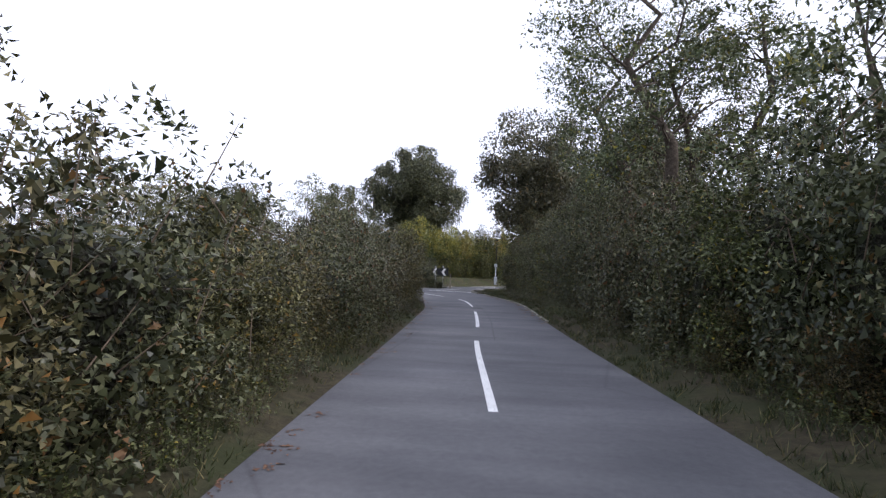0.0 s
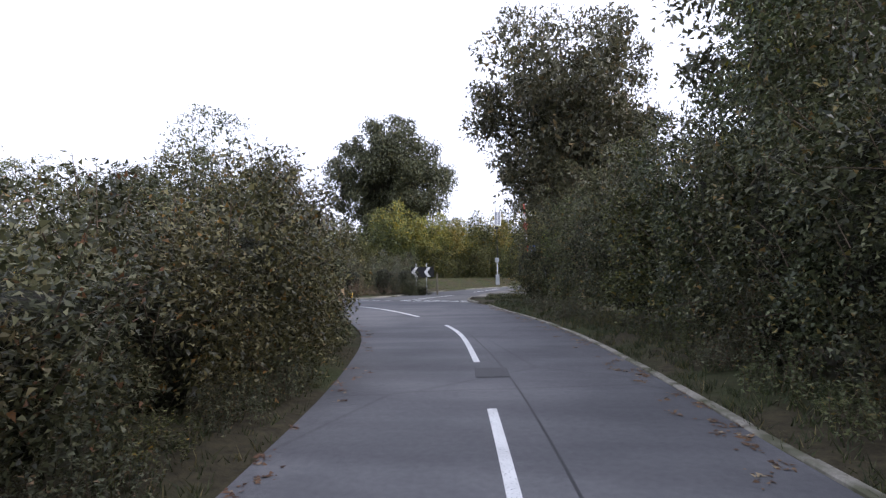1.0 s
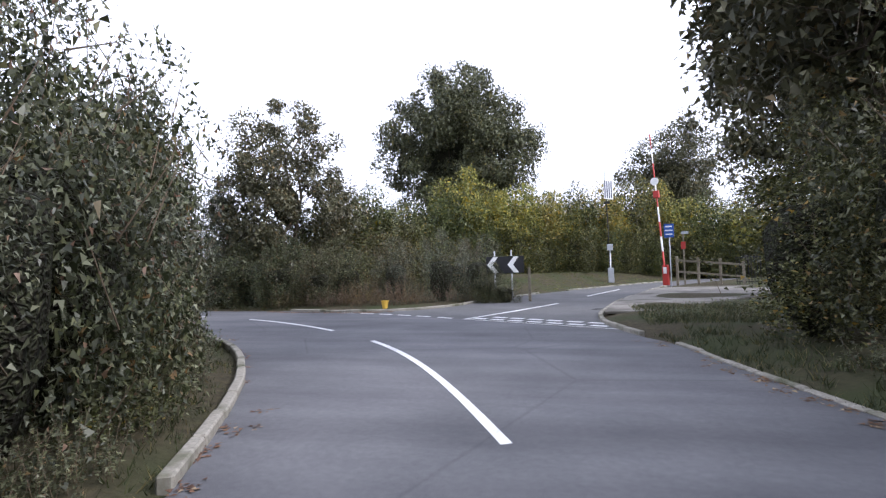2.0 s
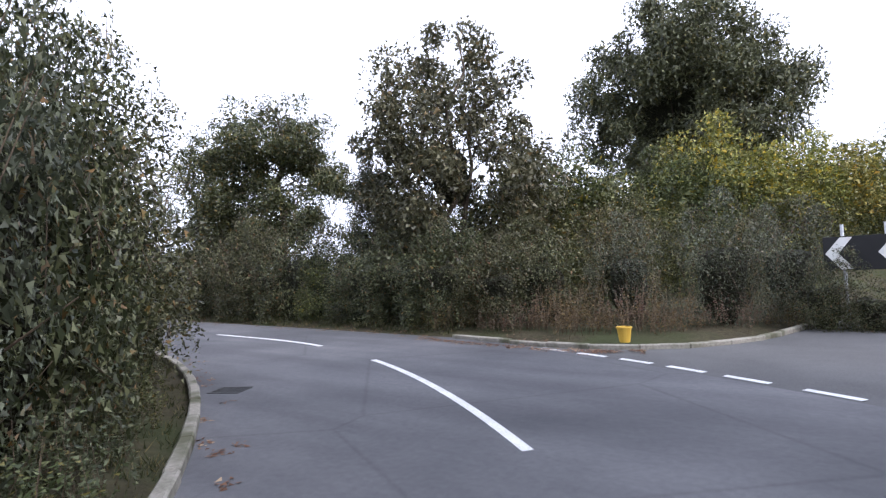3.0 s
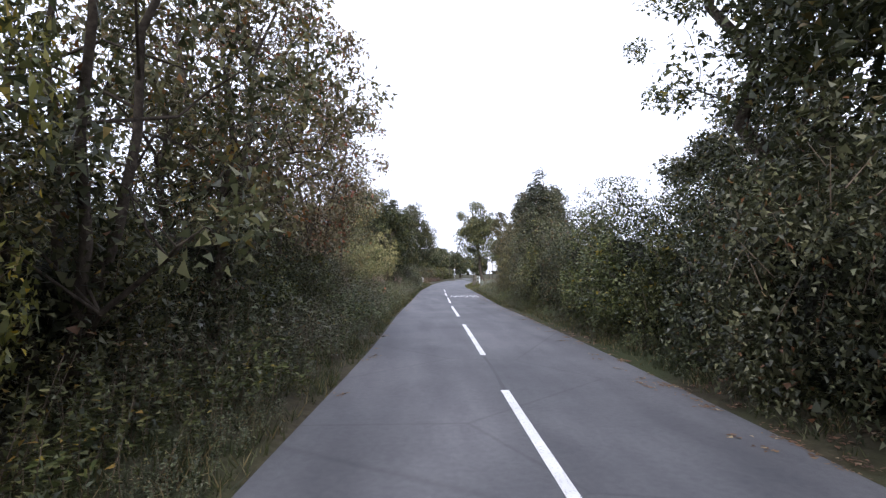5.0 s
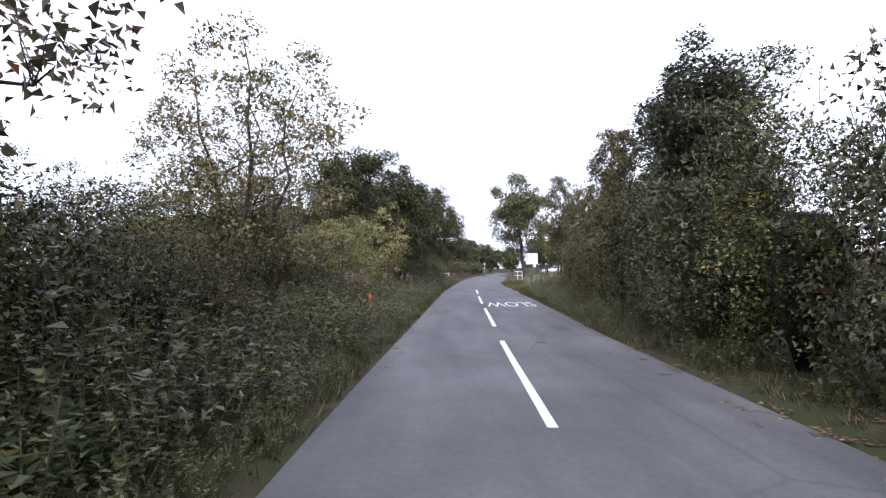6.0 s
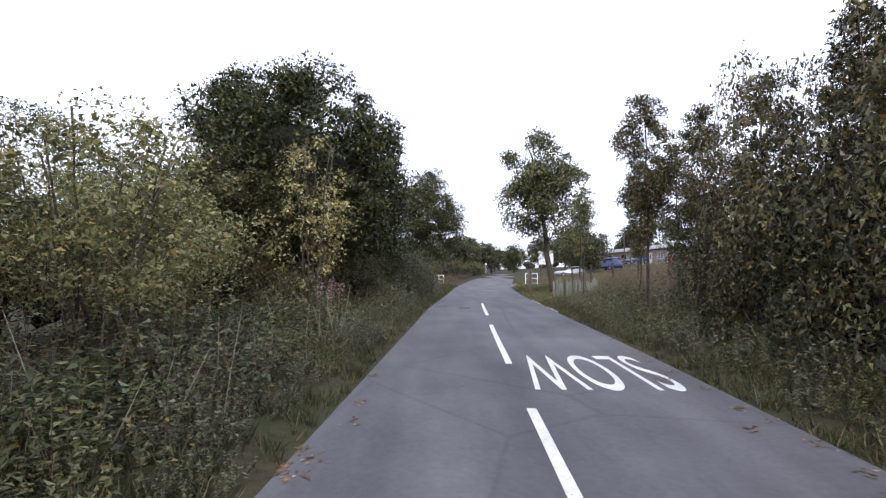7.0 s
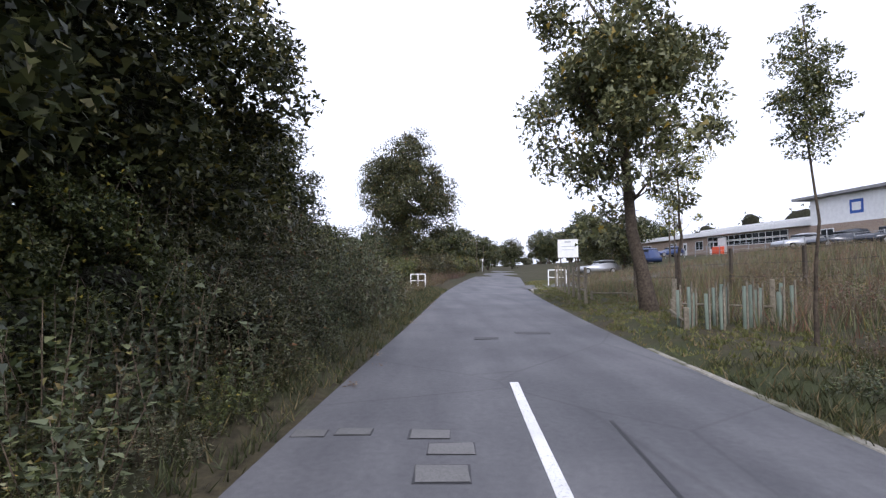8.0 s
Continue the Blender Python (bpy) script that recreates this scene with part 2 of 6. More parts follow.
DEEPLEAF = leaf_material("deep_green_leaves", (0.014, 0.017, 0.008), (0.042, 0.047, 0.019), (0.125, 0.122, 0.05), (0.16, 0.13, 0.045), 0.05)
# Paler copy of OAKLEAF: the sky's light on the crowns put into the leaf colour.
HIGHOAK = leaf_material("oak_leaves_painted_sky_lit", (0.034, 0.037, 0.021), (0.076, 0.079, 0.043), (0.16, 0.16, 0.092), (0.18, 0.15, 0.07), 0.05)
THORN = leaf_material("green_thorn_leaves", (0.019, 0.023, 0.011), (0.056, 0.063, 0.03), (0.165, 0.17, 0.09), (0.2, 0.15, 0.06), 0.03)
BROWNING = leaf_material("browning_leaves", (0.062, 0.05, 0.027), (0.115, 0.088, 0.042), (0.18, 0.135, 0.065), (0.2, 0.15, 0.05), 0.1)
RUSSETLEAF = leaf_material("russet_leaves", (0.09, 0.079, 0.042), (0.16, 0.142, 0.074), (0.27, 0.245, 0.13), (0.255, 0.13, 0.06), 0.08)
OAKLEAF = leaf_material("oak_leaves", (0.022, 0.028, 0.013), (0.051, 0.060, 0.027), (0.116, 0.124, 0.058), (0.160, 0.130, 0.050), 0.05)
ASHLEAF = leaf_material("ash_leaves", (0.039, 0.048, 0.023), (0.090, 0.105, 0.050), (0.204, 0.212, 0.109), (0.260, 0.220, 0.060), 0.05)
GREYLEAF = leaf_material("grey_green_leaves", (0.029, 0.034, 0.022), (0.067, 0.074, 0.047), (0.142, 0.152, 0.099), (0.170, 0.120, 0.080), 0.05)
GRASS = leaf_material("grass_blades", (0.026, 0.033, 0.014), (0.05, 0.058, 0.024), (0.088, 0.09, 0.042), (0.17, 0.14, 0.075), 0.14, 0.6)
NETTLE = leaf_material("nettle_and_weed_leaves", (0.04, 0.05, 0.022), (0.09, 0.105, 0.048), (0.19, 0.2, 0.1), (0.24, 0.2, 0.08), 0.04)
DOCK = leaf_material("dull_green_weed_leaves", (0.04, 0.046, 0.026), (0.088, 0.096, 0.056), (0.175, 0.185, 0.11), (0.2, 0.15, 0.08), 0.05)
MOWN = leaf_material("mown_grass_blades", (0.062, 0.076, 0.026), (0.105, 0.12, 0.043), (0.165, 0.17, 0.072), (0.21, 0.17, 0.09), 0.12, 0.6)
DRYGRASS = leaf_material("dry_grass", (0.085, 0.065, 0.048), (0.15, 0.117, 0.086), (0.235, 0.19, 0.14), (0.17, 0.085, 0.07), 0.2, 0.7)
TIMBER = rough_material("weathered_timber", (0.14, 0.12, 0.09), (0.3, 0.265, 0.2), 16.0, 0.85, 0.2, 0.5, 0.006, 1.5)
DARK_TIMBER = rough_material("dark_timber", (0.05, 0.04, 0.03), (0.11, 0.09, 0.07), 16.0, 0.85, 0.2, 0.5, 0.006, 1.5)
STEEL = plain_material("galvanised_steel", (0.42, 0.43, 0.44), 0.45, 0.5, 0.7)
WHITE = plain_material("white_paint", (0.78, 0.78, 0.76), 0.5, 0.4, 0.0, 0.15)
BLACK = plain_material("black_sign_face", (0.012, 0.012, 0.013), 0.5, 0.4)
RED = plain_material("red_paint", (0.42, 0.035, 0.025), 0.5, 0.4)
ORANGE = plain_material("orange_plastic", (0.75, 0.1, 0.03), 0.45, 0.4)
BLUE = plain_material("blue_sign_face", (0.02, 0.09, 0.38), 0.45, 0.4)
YELLOW = plain_material("yellow_plastic", (0.62, 0.4, 0.06), 0.5, 0.4, 0.0, 0.12)
GREY_PANEL = plain_material("grey_panel", (0.4, 0.42, 0.44), 0.4, 0.5)
SOLAR = plain_material("solar_cell", (0.06, 0.07, 0.1), 0.25, 0.6)
PALE_STALK = rough_material("bleached_stalk", (0.16, 0.14, 0.1), (0.3, 0.27, 0.2), 20.0, 0.85, 0.2, 0.3, 0.002)
FLUFF = leaf_material("seed_fluff", (0.24, 0.17, 0.15), (0.36, 0.27, 0.24), (0.46, 0.38, 0.34), (0.3, 0.18, 0.16), 0.1, 0.9, 0.2)
GREEN_METAL = plain_material("green_fence_metal", (0.03, 0.075, 0.05), 0.5, 0.4)
GUARD = plain_material("pale_green_tree_guard", (0.17, 0.21, 0.165), 0.6, 0.3)
IRON = plain_material("cast_iron", (0.05, 0.05, 0.05), 0.6, 0.4, 0.5)
BRICK = brick_material()
GLASS = glass_material()
ROOFING = rough_material("felt_roof", (0.2, 0.2, 0.2), (0.32, 0.32, 0.32), 6.0)
CAR_DARK = plain_material("dark_car_paint", (0.035, 0.04, 0.05), 0.25, 0.6, 0.2, 0.1)
CAR_SILVER = plain_material("silver_car_paint", (0.42, 0.43, 0.45), 0.3, 0.6, 0.5, 0.1)
CAR_BLUE = plain_material("blue_car_paint", (0.03, 0.05, 0.13), 0.28, 0.6, 0.2, 0.1)
RUBBER = plain_material("tyre_rubber", (0.02, 0.02, 0.02), 0.8, 0.2)


# ---- mesh helpers ----
def part(name, bm, material, parent=None, label="", smooth=False):
    """One mesh object from a bmesh or a mesh, under a thing or a part."""
    if isinstance(bm, bmesh.types.BMesh):
        me = bpy.data.meshes.new(name)
        bm.to_mesh(me)
        bm.free()
    else:
        me = bm
    if not me.materials:
        me.materials.append(material)
    if smooth:
        me.polygons.foreach_set("use_smooth", [True] * len(me.polygons))
    ob = new(name, me)
    ob.parent = parent
    if label:
        ob["label"] = label
    return ob


def thing(name, at, label, category, group="", turn=0.0):
    ob = new(name)
    ob.matrix_world = pose(at[0], at[1], at[2], 0, 0, turn)
    return tagged(ob, label, category, group)


def box(bm, x0, x1, y0, y1, z0, z1, m=None, bevel=0.0):
    mat = Matrix.Translation(((x0 + x1) / 2, (y0 + y1) / 2, (z0 + z1) / 2)) @ Matrix.Diagonal((x1 - x0, y1 - y0, z1 - z0, 1))
    made = bmesh.ops.create_cube(bm, size=1.0, matrix=(m @ mat) if m else mat)
    if bevel:
        edges = list({e for v in made["verts"] for e in v.link_edges})
        bmesh.ops.bevel(bm, geom=edges, offset=bevel, segments=1, affect="EDGES")
    return bm


def boxed(*a, **k):
    return box(bmesh.new(), *a, **k)


def tube_mesh(name, runs, sides=6):
    """Tapered tubes as one mesh; each run is a list of (point, radius)."""
    verts, faces = [], []
    for run in runs:
        base = len(verts)
        for i, (p, r) in enumerate(run):
            d = (run[min(i + 1, len(run) - 1)][0] - run[max(i - 1, 0)][0]).normalized()
            s = d.cross(Vector((0.31, 0.77, 0.55)))
            s = s.normalized() if s.length > 1e-4 else Vector((1, 0, 0))
            u = d.cross(s)
            for k in range(sides):
                a = 2 * math.pi * k / sides
                verts.append(p + (s * math.cos(a) + u * math.sin(a)) * r)
        for i in range(len(run) - 1):
            for k in range(sides):
                a, b = base + i * sides + k, base + i * sides + (k + 1) % sides
                faces.append((a, b, b + sides, a + sides))
        faces.append(tuple(base + (len(run) - 1) * sides + k for k in range(sides)))
    me = bpy.data.meshes.new(name)
    me.from_pydata([tuple(v) for v in verts], [], faces)
    me.polygons.foreach_set("use_smooth", [True] * len(me.polygons))
    me.update()
    return me


def quads_mesh(name, co, corners=4):
    """A mesh of loose polygons with that many corners each, from an array of corner points."""
    n = len(co) // corners
    me = bpy.data.meshes.new(name)
    me.vertices.add(n * corners)
    me.vertices.foreach_set("co", np.ascontiguousarray(co, dtype=np.float32).ravel())
    me.loops.add(n * corners)
    me.loops.foreach_set("vertex_index", np.arange(n * corners, dtype=np.int32))
    me.polygons.add(n)
    me.polygons.foreach_set("loop_start", np.arange(0, n * corners, corners, dtype=np.int32))
    me.update(calc_edges=True)
    return me


def unit(a):
    return a / (np.linalg.norm(a, axis=-1, keepdims=True) + 1e-9)


def leaves_mesh(name, rng, at, along, size, wide=0.55, up=0.85, curl=0.12, loose=0.5):
    """Pointed leaves: at their stalks, growing along, most of them turned to the sky."""
    n = len(at)
    axis = unit(along)
    face = unit(rng.normal(size=(n, 3)) * loose + np.array([0, 0, up]) + 0.35 * axis)
    side = unit(np.cross(axis, face))
    face = np.cross(side, axis)
    L = size[:, None]
    lop = rng.uniform(0.1, 0.5, (n, 1))
    a = at - side * L * wide * 0.55 + axis * L * lop
    b = at + side * L * wide * 0.55 + axis * L * (0.6 - lop) + face * L * curl
    c = at + axis * L - face * L * curl * rng.uniform(0, 2, (n, 1))
    low_ = (axis * L * 0.4)
    return quads_mesh(name, np.stack([a - low_ * 0.5, b - low_ * 0.5, c], 1).reshape(-1, 3), 3)


def lumps(rng, count=7, freq=(1.5, 5.0)):
    """A soft random field on directions."""
    k = unit(rng.normal(size=(count, 3))) * rng.uniform(*freq, (count, 1))
    ph, w = rng.uniform(0, 6.28, count), rng.uniform(0.5, 1.0, count)
    return lambda u: (np.sin(u @ k.T + ph) * w).sum(-1) / np.sqrt(count)


def ball(level):
    bm = bmesh.new()
    bmesh.ops.create_icosphere(bm, subdivisions=level, radius=1.0)
    v, f = np.array([v.co for v in bm.verts]), np.array([[c.index for c in q.verts] for q in bm.faces])
    bm.free()
    return unit(v), f


BALL_2 = ball(2)


def blobs_mesh(name, rng, centres, radii, rough=0.16, base=None):
    """Uneven round masses as one mesh; base: points and triangles to join to them."""
    u, tri = BALL_2
    n = len(centres)
    r = radii[:, None, :] * (1 + rough * rng.normal(size=(n, len(u), 1))) if n else np.zeros((0, len(u), 3))
    co = (centres[:, None] + u[None] * r).reshape(-1, 3) if n else np.zeros((0, 3))
    faces = (tri[None] + (np.arange(n) * len(u))[:, None, None]).reshape(-1, 3) if n else np.zeros((0, 3), int)
    if base is not None:
        faces = np.concatenate([faces, base[1] + len(co)])
        co = np.concatenate([co, base[0]])
    co[:, 2] = np.maximum(co[:, 2], 0.0)
    me = bpy.data.meshes.new(name)
    me.from_pydata(co.tolist(), [], faces.tolist())
    me.polygons.foreach_set("use_smooth", [True] * len(me.polygons))
    me.update()
    return me


def inner_leaves(rng, centres, radii, n, reach, big, most, flat=(1, 1, 1)):
    """Larger crowded leaves that fill each leaf mass: stalks, directions and sizes."""
    k = len(centres)
    way = unit(rng.normal(size=(k, n, 3)))
    r = radii[:, None] * reach * rng.uniform(0, 1, (k, n)) ** 0.5
    at = centres[:, None] + way * r[..., None] * np.array(flat)
    along = unit(rng.normal(size=(k, n, 3)))
    size = np.minimum(radii[:, None] * big, most) * rng.uniform(0.7, 1.3, (k, n))
    at = at - along * size[..., None] * 0.5
    return at.reshape(-1, 3), along.reshape(-1, 3), size.ravel()


def bush(seed, w, d, h, lobes, per, leaf, material, label, core=0.5, shoots=40, front=0.7, lumpy=0.27, wide=0.55, power=2.6, lobe=0.4, fill=11):
    """A shrub that grows from the ground: rounded masses of leaves with dark gaps, and loose shoots. Its open side looks along -y."""
    rng = np.random.default_rng(seed)
    leaf, per, fill = leaf * 0.68, int(per * 2.2), int(fill * 1.7)
    lump, centre = lumps(rng), np.array([0, 0, h * 0.46])
    semi = np.array([w / 2, d / 2, h * 0.5])
    grow = (h / 3) ** 0.4

    def shape(u):
        return (np.abs(u / semi) ** power).sum(-1) ** (-1 / power)

    def around(n):
        u = unit(rng.normal(size=(n * 4, 3)) * np.array([1.0, 1.0, 0.9]))
        return u[(u[:, 1] < 0.25) | (u[:, 2] > 0.5) | (rng.uniform(size=len(u)) > front)][:n]

    top = thing("bush", (0, 0, 0), label, "bush")
    u = around(int(lobes * 0.86))
    n = len(u)
    R = lobe * rng.uniform(0.65, 1.3, n) * grow
    c = u * (shape(u) * (1 + lumpy * lump(u)) * rng.uniform(0.78, 0.98, n))[:, None] * 0.9 + centre
    # skirt of low leaf masses, down to the ground
    k = lobes // 4
    a = rng.uniform(-3.4, 0.3, k)
    skirt = np.column_stack([np.cos(a) * w * 0.38, np.sin(a) * d * 0.36, rng.uniform(0.06, 0.24, k) * h])
    c = np.concatenate([c, skirt])
    u = np.concatenate([u, np.column_stack([np.cos(a), np.sin(a), np.full(k, 0.1)])])
    R = np.concatenate([R, lobe * rng.uniform(0.8, 1.3, k) * grow])
    n = len(u)
    c[:, 2] = np.maximum(c[:, 2], R * 0.5)
    out = unit(rng.normal(size=(n, per, 3)) * 0.8 + u[:, None] * 0.7 + np.array([0, 0, 0.45]))
    at = (c[:, None] + out * (R[:, None] * rng.uniform(0.78, 1.16, (n, per)))[..., None]).reshape(-1, 3)
    along = (out * 0.55 + unit(rng.normal(size=out.shape)) * 0.8).reshape(-1, 3)
    # loose shoots
    v = around(shoots)
    m = len(v)
    p = v * (shape(v) * (1 + lumpy * lump(v)) * 0.92)[:, None] + centre
    p[:, 2] = np.maximum(p[:, 2], 0.05)
    way = unit(v * 0.6 + rng.normal(size=(m, 3)) * 0.4 + np.array([0, 0, 0.75]))
    reach = rng.uniform(0.12, 0.42, m) * grow
    s = rng.uniform(0, 1, (m, 12))
    tip = p[:, None] + way[:, None] * (reach[:, None] * s)[..., None] + rng.normal(size=(m, 12, 3)) * 0.035
    at = np.concatenate([at, tip.reshape(-1, 3)])
    along = np.concatenate([along, (way[:, None] * 0.5 + unit(rng.normal(size=tip.shape)) * 0.8).reshape(-1, 3)])
    at[:, 2] = np.maximum(at[:, 2], 0.03)
    size = leaf * rng.uniform(0.55, 1.4, len(at))
    if core:
        # a coat of leaves close round the dark solid core
        cv = around(1500)
        ca = cv * (shape(cv) * (1 + lumpy * lump(cv)) * rng.uniform(core, 0.84, len(cv)))[:, None]
        low_ = ca[:, 2] < 0
        ca[:, 2] *= np.where(low_, 1.15, 0.92)
        ca = ca + centre
        ca[:, 2] = np.maximum(ca[:, 2], 0.05)
        at = np.concatenate([at, ca])
        along = np.concatenate([along, cv * 0.4 + unit(rng.normal(size=ca.shape)) * 0.9])
        size = np.concatenate([size, leaf * rng.uniform(1.2, 2.1, len(cv))])
    if fill:
        fa, fw, fs = inner_leaves(rng, c, R, fill, 0.8, 0.34, leaf * 2.0)
        fa[:, 2] = np.maximum(fa[:, 2], 0.05)
        at, along, size = np.concatenate([at, fa]), np.concatenate([along, fw]), np.concatenate([size, fs])
    tagged(part("foliage", leaves_mesh("foliage", rng, at, along, size, wide), material, top), kind="stuff")
    runs = []
    for i in range(m):
        a = Vector(p[i] - way[i] * 0.3)
        a.z = max(a.z, 0.0)
        runs.append([(a, 0.008), (Vector(p[i] + way[i] * reach[i] * 0.95), 0.003)])
    if runs:
        tagged(part("twig_mass", tube_mesh("twig_mass", runs, 3), TWIG, top), kind="stuff")
    # solid core, its dark colour standing for shade between the leaf masses
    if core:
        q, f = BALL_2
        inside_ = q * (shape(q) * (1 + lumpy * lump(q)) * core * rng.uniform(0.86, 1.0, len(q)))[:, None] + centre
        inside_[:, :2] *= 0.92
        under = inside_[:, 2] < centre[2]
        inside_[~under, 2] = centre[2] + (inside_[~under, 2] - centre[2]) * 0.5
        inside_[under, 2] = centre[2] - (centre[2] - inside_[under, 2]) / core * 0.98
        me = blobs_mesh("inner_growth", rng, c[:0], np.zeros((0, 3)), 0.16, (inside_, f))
        part("inner_growth", me, CORE_SHADE, top, "dark solid core painted as shade inside the bush")
    return top


def weeds(seed, w, d, h, stalks, per, leaf, material, label, wide=0.45, bare=0.15):
    """A loose stand of leafy stalks with no solid middle."""
    rng = np.random.default_rng(seed)
    leaf, per = leaf * 0.66, int(per * 2.3)
    xy = np.clip(rng.normal(size=(stalks, 2)), -1.7, 1.7) * np.array([w / 4, d / 4])
    tall = h * rng.uniform(0.35, 1.1, stalks) * np.exp(-((xy / np.array([w / 1.6, d / 1.6])) ** 2).sum(1))
    lean_ = rng.normal(size=(stalks, 2)) * 0.22
    top = thing("weeds", (0, 0, 0), label, "weeds")
    s = rng.uniform(bare, 1.0, (stalks, per))
    base = np.column_stack([xy, np.zeros(stalks)])
    way = np.column_stack([lean_, np.ones(stalks)]) * tall[:, None]
    at = (base[:, None] + way[:, None] * s[..., None]).reshape(-1, 3)
    along = (unit(rng.normal(size=(stalks, per, 3)) * np.array([1, 1, 0.35])) + np.array([0, 0, 0.25])).reshape(-1, 3)
    size = leaf * rng.uniform(0.5, 1.4, len(at))
    tagged(part("foliage", leaves_mesh("foliage", rng, at, along, size, wide), material, top), kind="stuff")
    runs = [[(Vector(b), 0.006), (Vector(b + q * 1.03), 0.003)] for b, q in zip(base[::2], way[::2])]
    tagged(part("stalk_mass", tube_mesh("stalk_mass", runs, 3), TWIG, top), kind="stuff")
    return top


def tree(seed, h, spread, low, clumps, per, leaf, material, label, trunk=0.22, clump=0.16, lean=(0, 0), stems=1, squash=0.75, inner=0.0, ivy=0.0, wide=0.6, shell=0.35, mass=0.66, fill=68):
    """A tree: tapered trunk and limbs, and a crown of leaf masses with gaps between them."""
    rng = np.random.default_rng(seed)
    leaf, per, fill, clump, clumps, squash = leaf * 0.85, int(per * 1.35), int(fill * 1.15), clump * 0.8, int(clumps * 1.45), squash * 1.12
    lump = lumps(rng, 6, (1.0, 3.0))
    mid, up = (low + h) / 2, (h - low) / 2
    top = thing("tree", (0, 0, 0), label, "tree")
    trunks = []
    for k in range(stems):
        ang = 6.28 * k / stems + rng.uniform(0, 1)
        off = np.array([math.cos(ang), math.sin(ang), 0]) * (0.0 if stems == 1 else 1.0)
        base = off * trunk * 1.6
        tip = np.array([lean[0], lean[1], h * rng.uniform(0.8, 0.92)]) + off * spread * 0.45
        pts = []
        for i in range(9):
            s = i / 8
            wob = rng.normal(size=3) * (0.02 if trunk > 0.08 else 0.006) * h * (s > 0) * np.array([1, 1, 0.2])
            pts.append((Vector(base * (1 - s) + tip * s ** (1.0 if stems == 1 else 1.1) + wob), max(trunk * (1 - 0.88 * s) * (1.35 if i == 0 else 1.0), 0.015)))
        trunks.append(pts)
    u = unit(rng.normal(size=(clumps, 3)))
    rad = rng.uniform(shell, 1.0, clumps) ** 0.75 * (1 + 0.2 * lump(u))
    middle = np.array([lean[0] * 0.6, lean[1] * 0.6, mid])
    scale = clump * spread * rng.uniform(0.6, 1.5, clumps)
    cen = u * rad[:, None] * np.array([spread, spread, up]) * 0.88 + middle
    cen[:, 2] = np.maximum(cen[:, 2], scale * 0.4)
    runs, joints = [], []
    order = rng.permutation(len(cen))
    limbs = max(6, len(cen) // 7)
    for rank, i in enumerate(order):
        b = Vector(cen[i])
        if rank < limbs:
            stem = trunks[rank % len(trunks)]
            want = max(b.z - rng.uniform(0.35, 0.8) * math.hypot(b.x - middle[0], b.y - middle[1]), 0.35 * low + 0.25)
            k = min(max(sum(p.z < want for p, _ in stem), 1), len(stem) - 1)
            (p0, r_), (p1, _) = stem[k - 1], stem[k]
            f = min(max((want - p0.z) / max(p1.z - p0.z, 0.01), 0.0), 1.0)
            a, r0 = p0.lerp(p1, f), min(r_ * 0.5, 0.012 + 0.011 * (b - p0).length)
        else:
            a, r0 = min(joints, key=lambda q: (q[0] - b).length + (1.5 if q[0].z > b.z else 0.0))
            r0 = min(r0 * 0.6, 0.022)
        long_ = (b - a).length
        bow = [Vector(rng.normal(size=3)) * 0.07 * long_ + Vector((0, 0, lift * long_)) for lift in (0.05, 0.1, 0.06)]
        run = [(a, r0)] + [(a.lerp(b, f) + w, r0 * (1 - 0.75 * f)) for f, w in zip((0.28, 0.55, 0.8), bow)] + [(b, max(r0 * 0.15, 0.003))]
        runs.append(run)
        if rank < limbs:
            joints += [(p, r) for p, r in run[1:4]]
    part("trunk", tube_mesh("trunk", trunks, 8), BARK, top)
    tagged(part("branch_mass", tube_mesh("branch_mass", runs, 4), BARK, top), kind="stuff")
    out = unit(rng.normal(size=(clumps, per, 3)) * 0.85 + u[:, None] * 0.35 + np.array([0, 0, 0.38]))
    flat = np.array([1.1, 1.1, squash])
    at = (cen[:, None] + out * (scale[:, None] * rng.uniform(0.55, 1.12, (clumps, per)))[..., None] * flat).reshape(-1, 3)
    along = (out * 0.5 + unit(rng.normal(size=out.shape)) * 0.8).reshape(-1, 3)
    at[:, 2] = np.maximum(at[:, 2], 0.05)
    size = leaf * rng.uniform(0.55, 1.4, len(at))
    fa, fw, fs = inner_leaves(rng, cen, scale, int(fill * mass * 1.5), 0.85, 0.36, leaf * 1.6, flat)
    fa[:, 2] = np.maximum(fa[:, 2], 0.1)
    at, along, size = np.concatenate([at, fa]), np.concatenate([along, fw]), np.concatenate([size, fs])
    tagged(part("crown", leaves_mesh("crown", rng, at, along, size, wide), material, top), kind="stuff")
    # solid core in the crown, coloured dark as the shade inside it
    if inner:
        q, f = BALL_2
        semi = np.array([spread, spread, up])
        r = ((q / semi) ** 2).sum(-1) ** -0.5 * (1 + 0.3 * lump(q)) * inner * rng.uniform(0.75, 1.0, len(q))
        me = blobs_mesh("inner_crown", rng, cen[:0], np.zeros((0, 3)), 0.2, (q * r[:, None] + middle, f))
        part("inner_crown", me, CORE_SHADE, top, "dark solid core painted as shade inside the crown")
    if ivy:
        rows = []
        for stem in trunks:
            for p, r in stem:
                if p.z < ivy * h:
                    n = 110
                    v = unit(rng.normal(size=(n, 3)) * np.array([1, 1, 0.9]))
                    rows.append(np.array(p) + v * np.array([r + 0.16, r + 0.16, h * 0.06]))
        at = np.concatenate(rows)
        at[:, 2] = np.maximum(at[:, 2], 0.05)
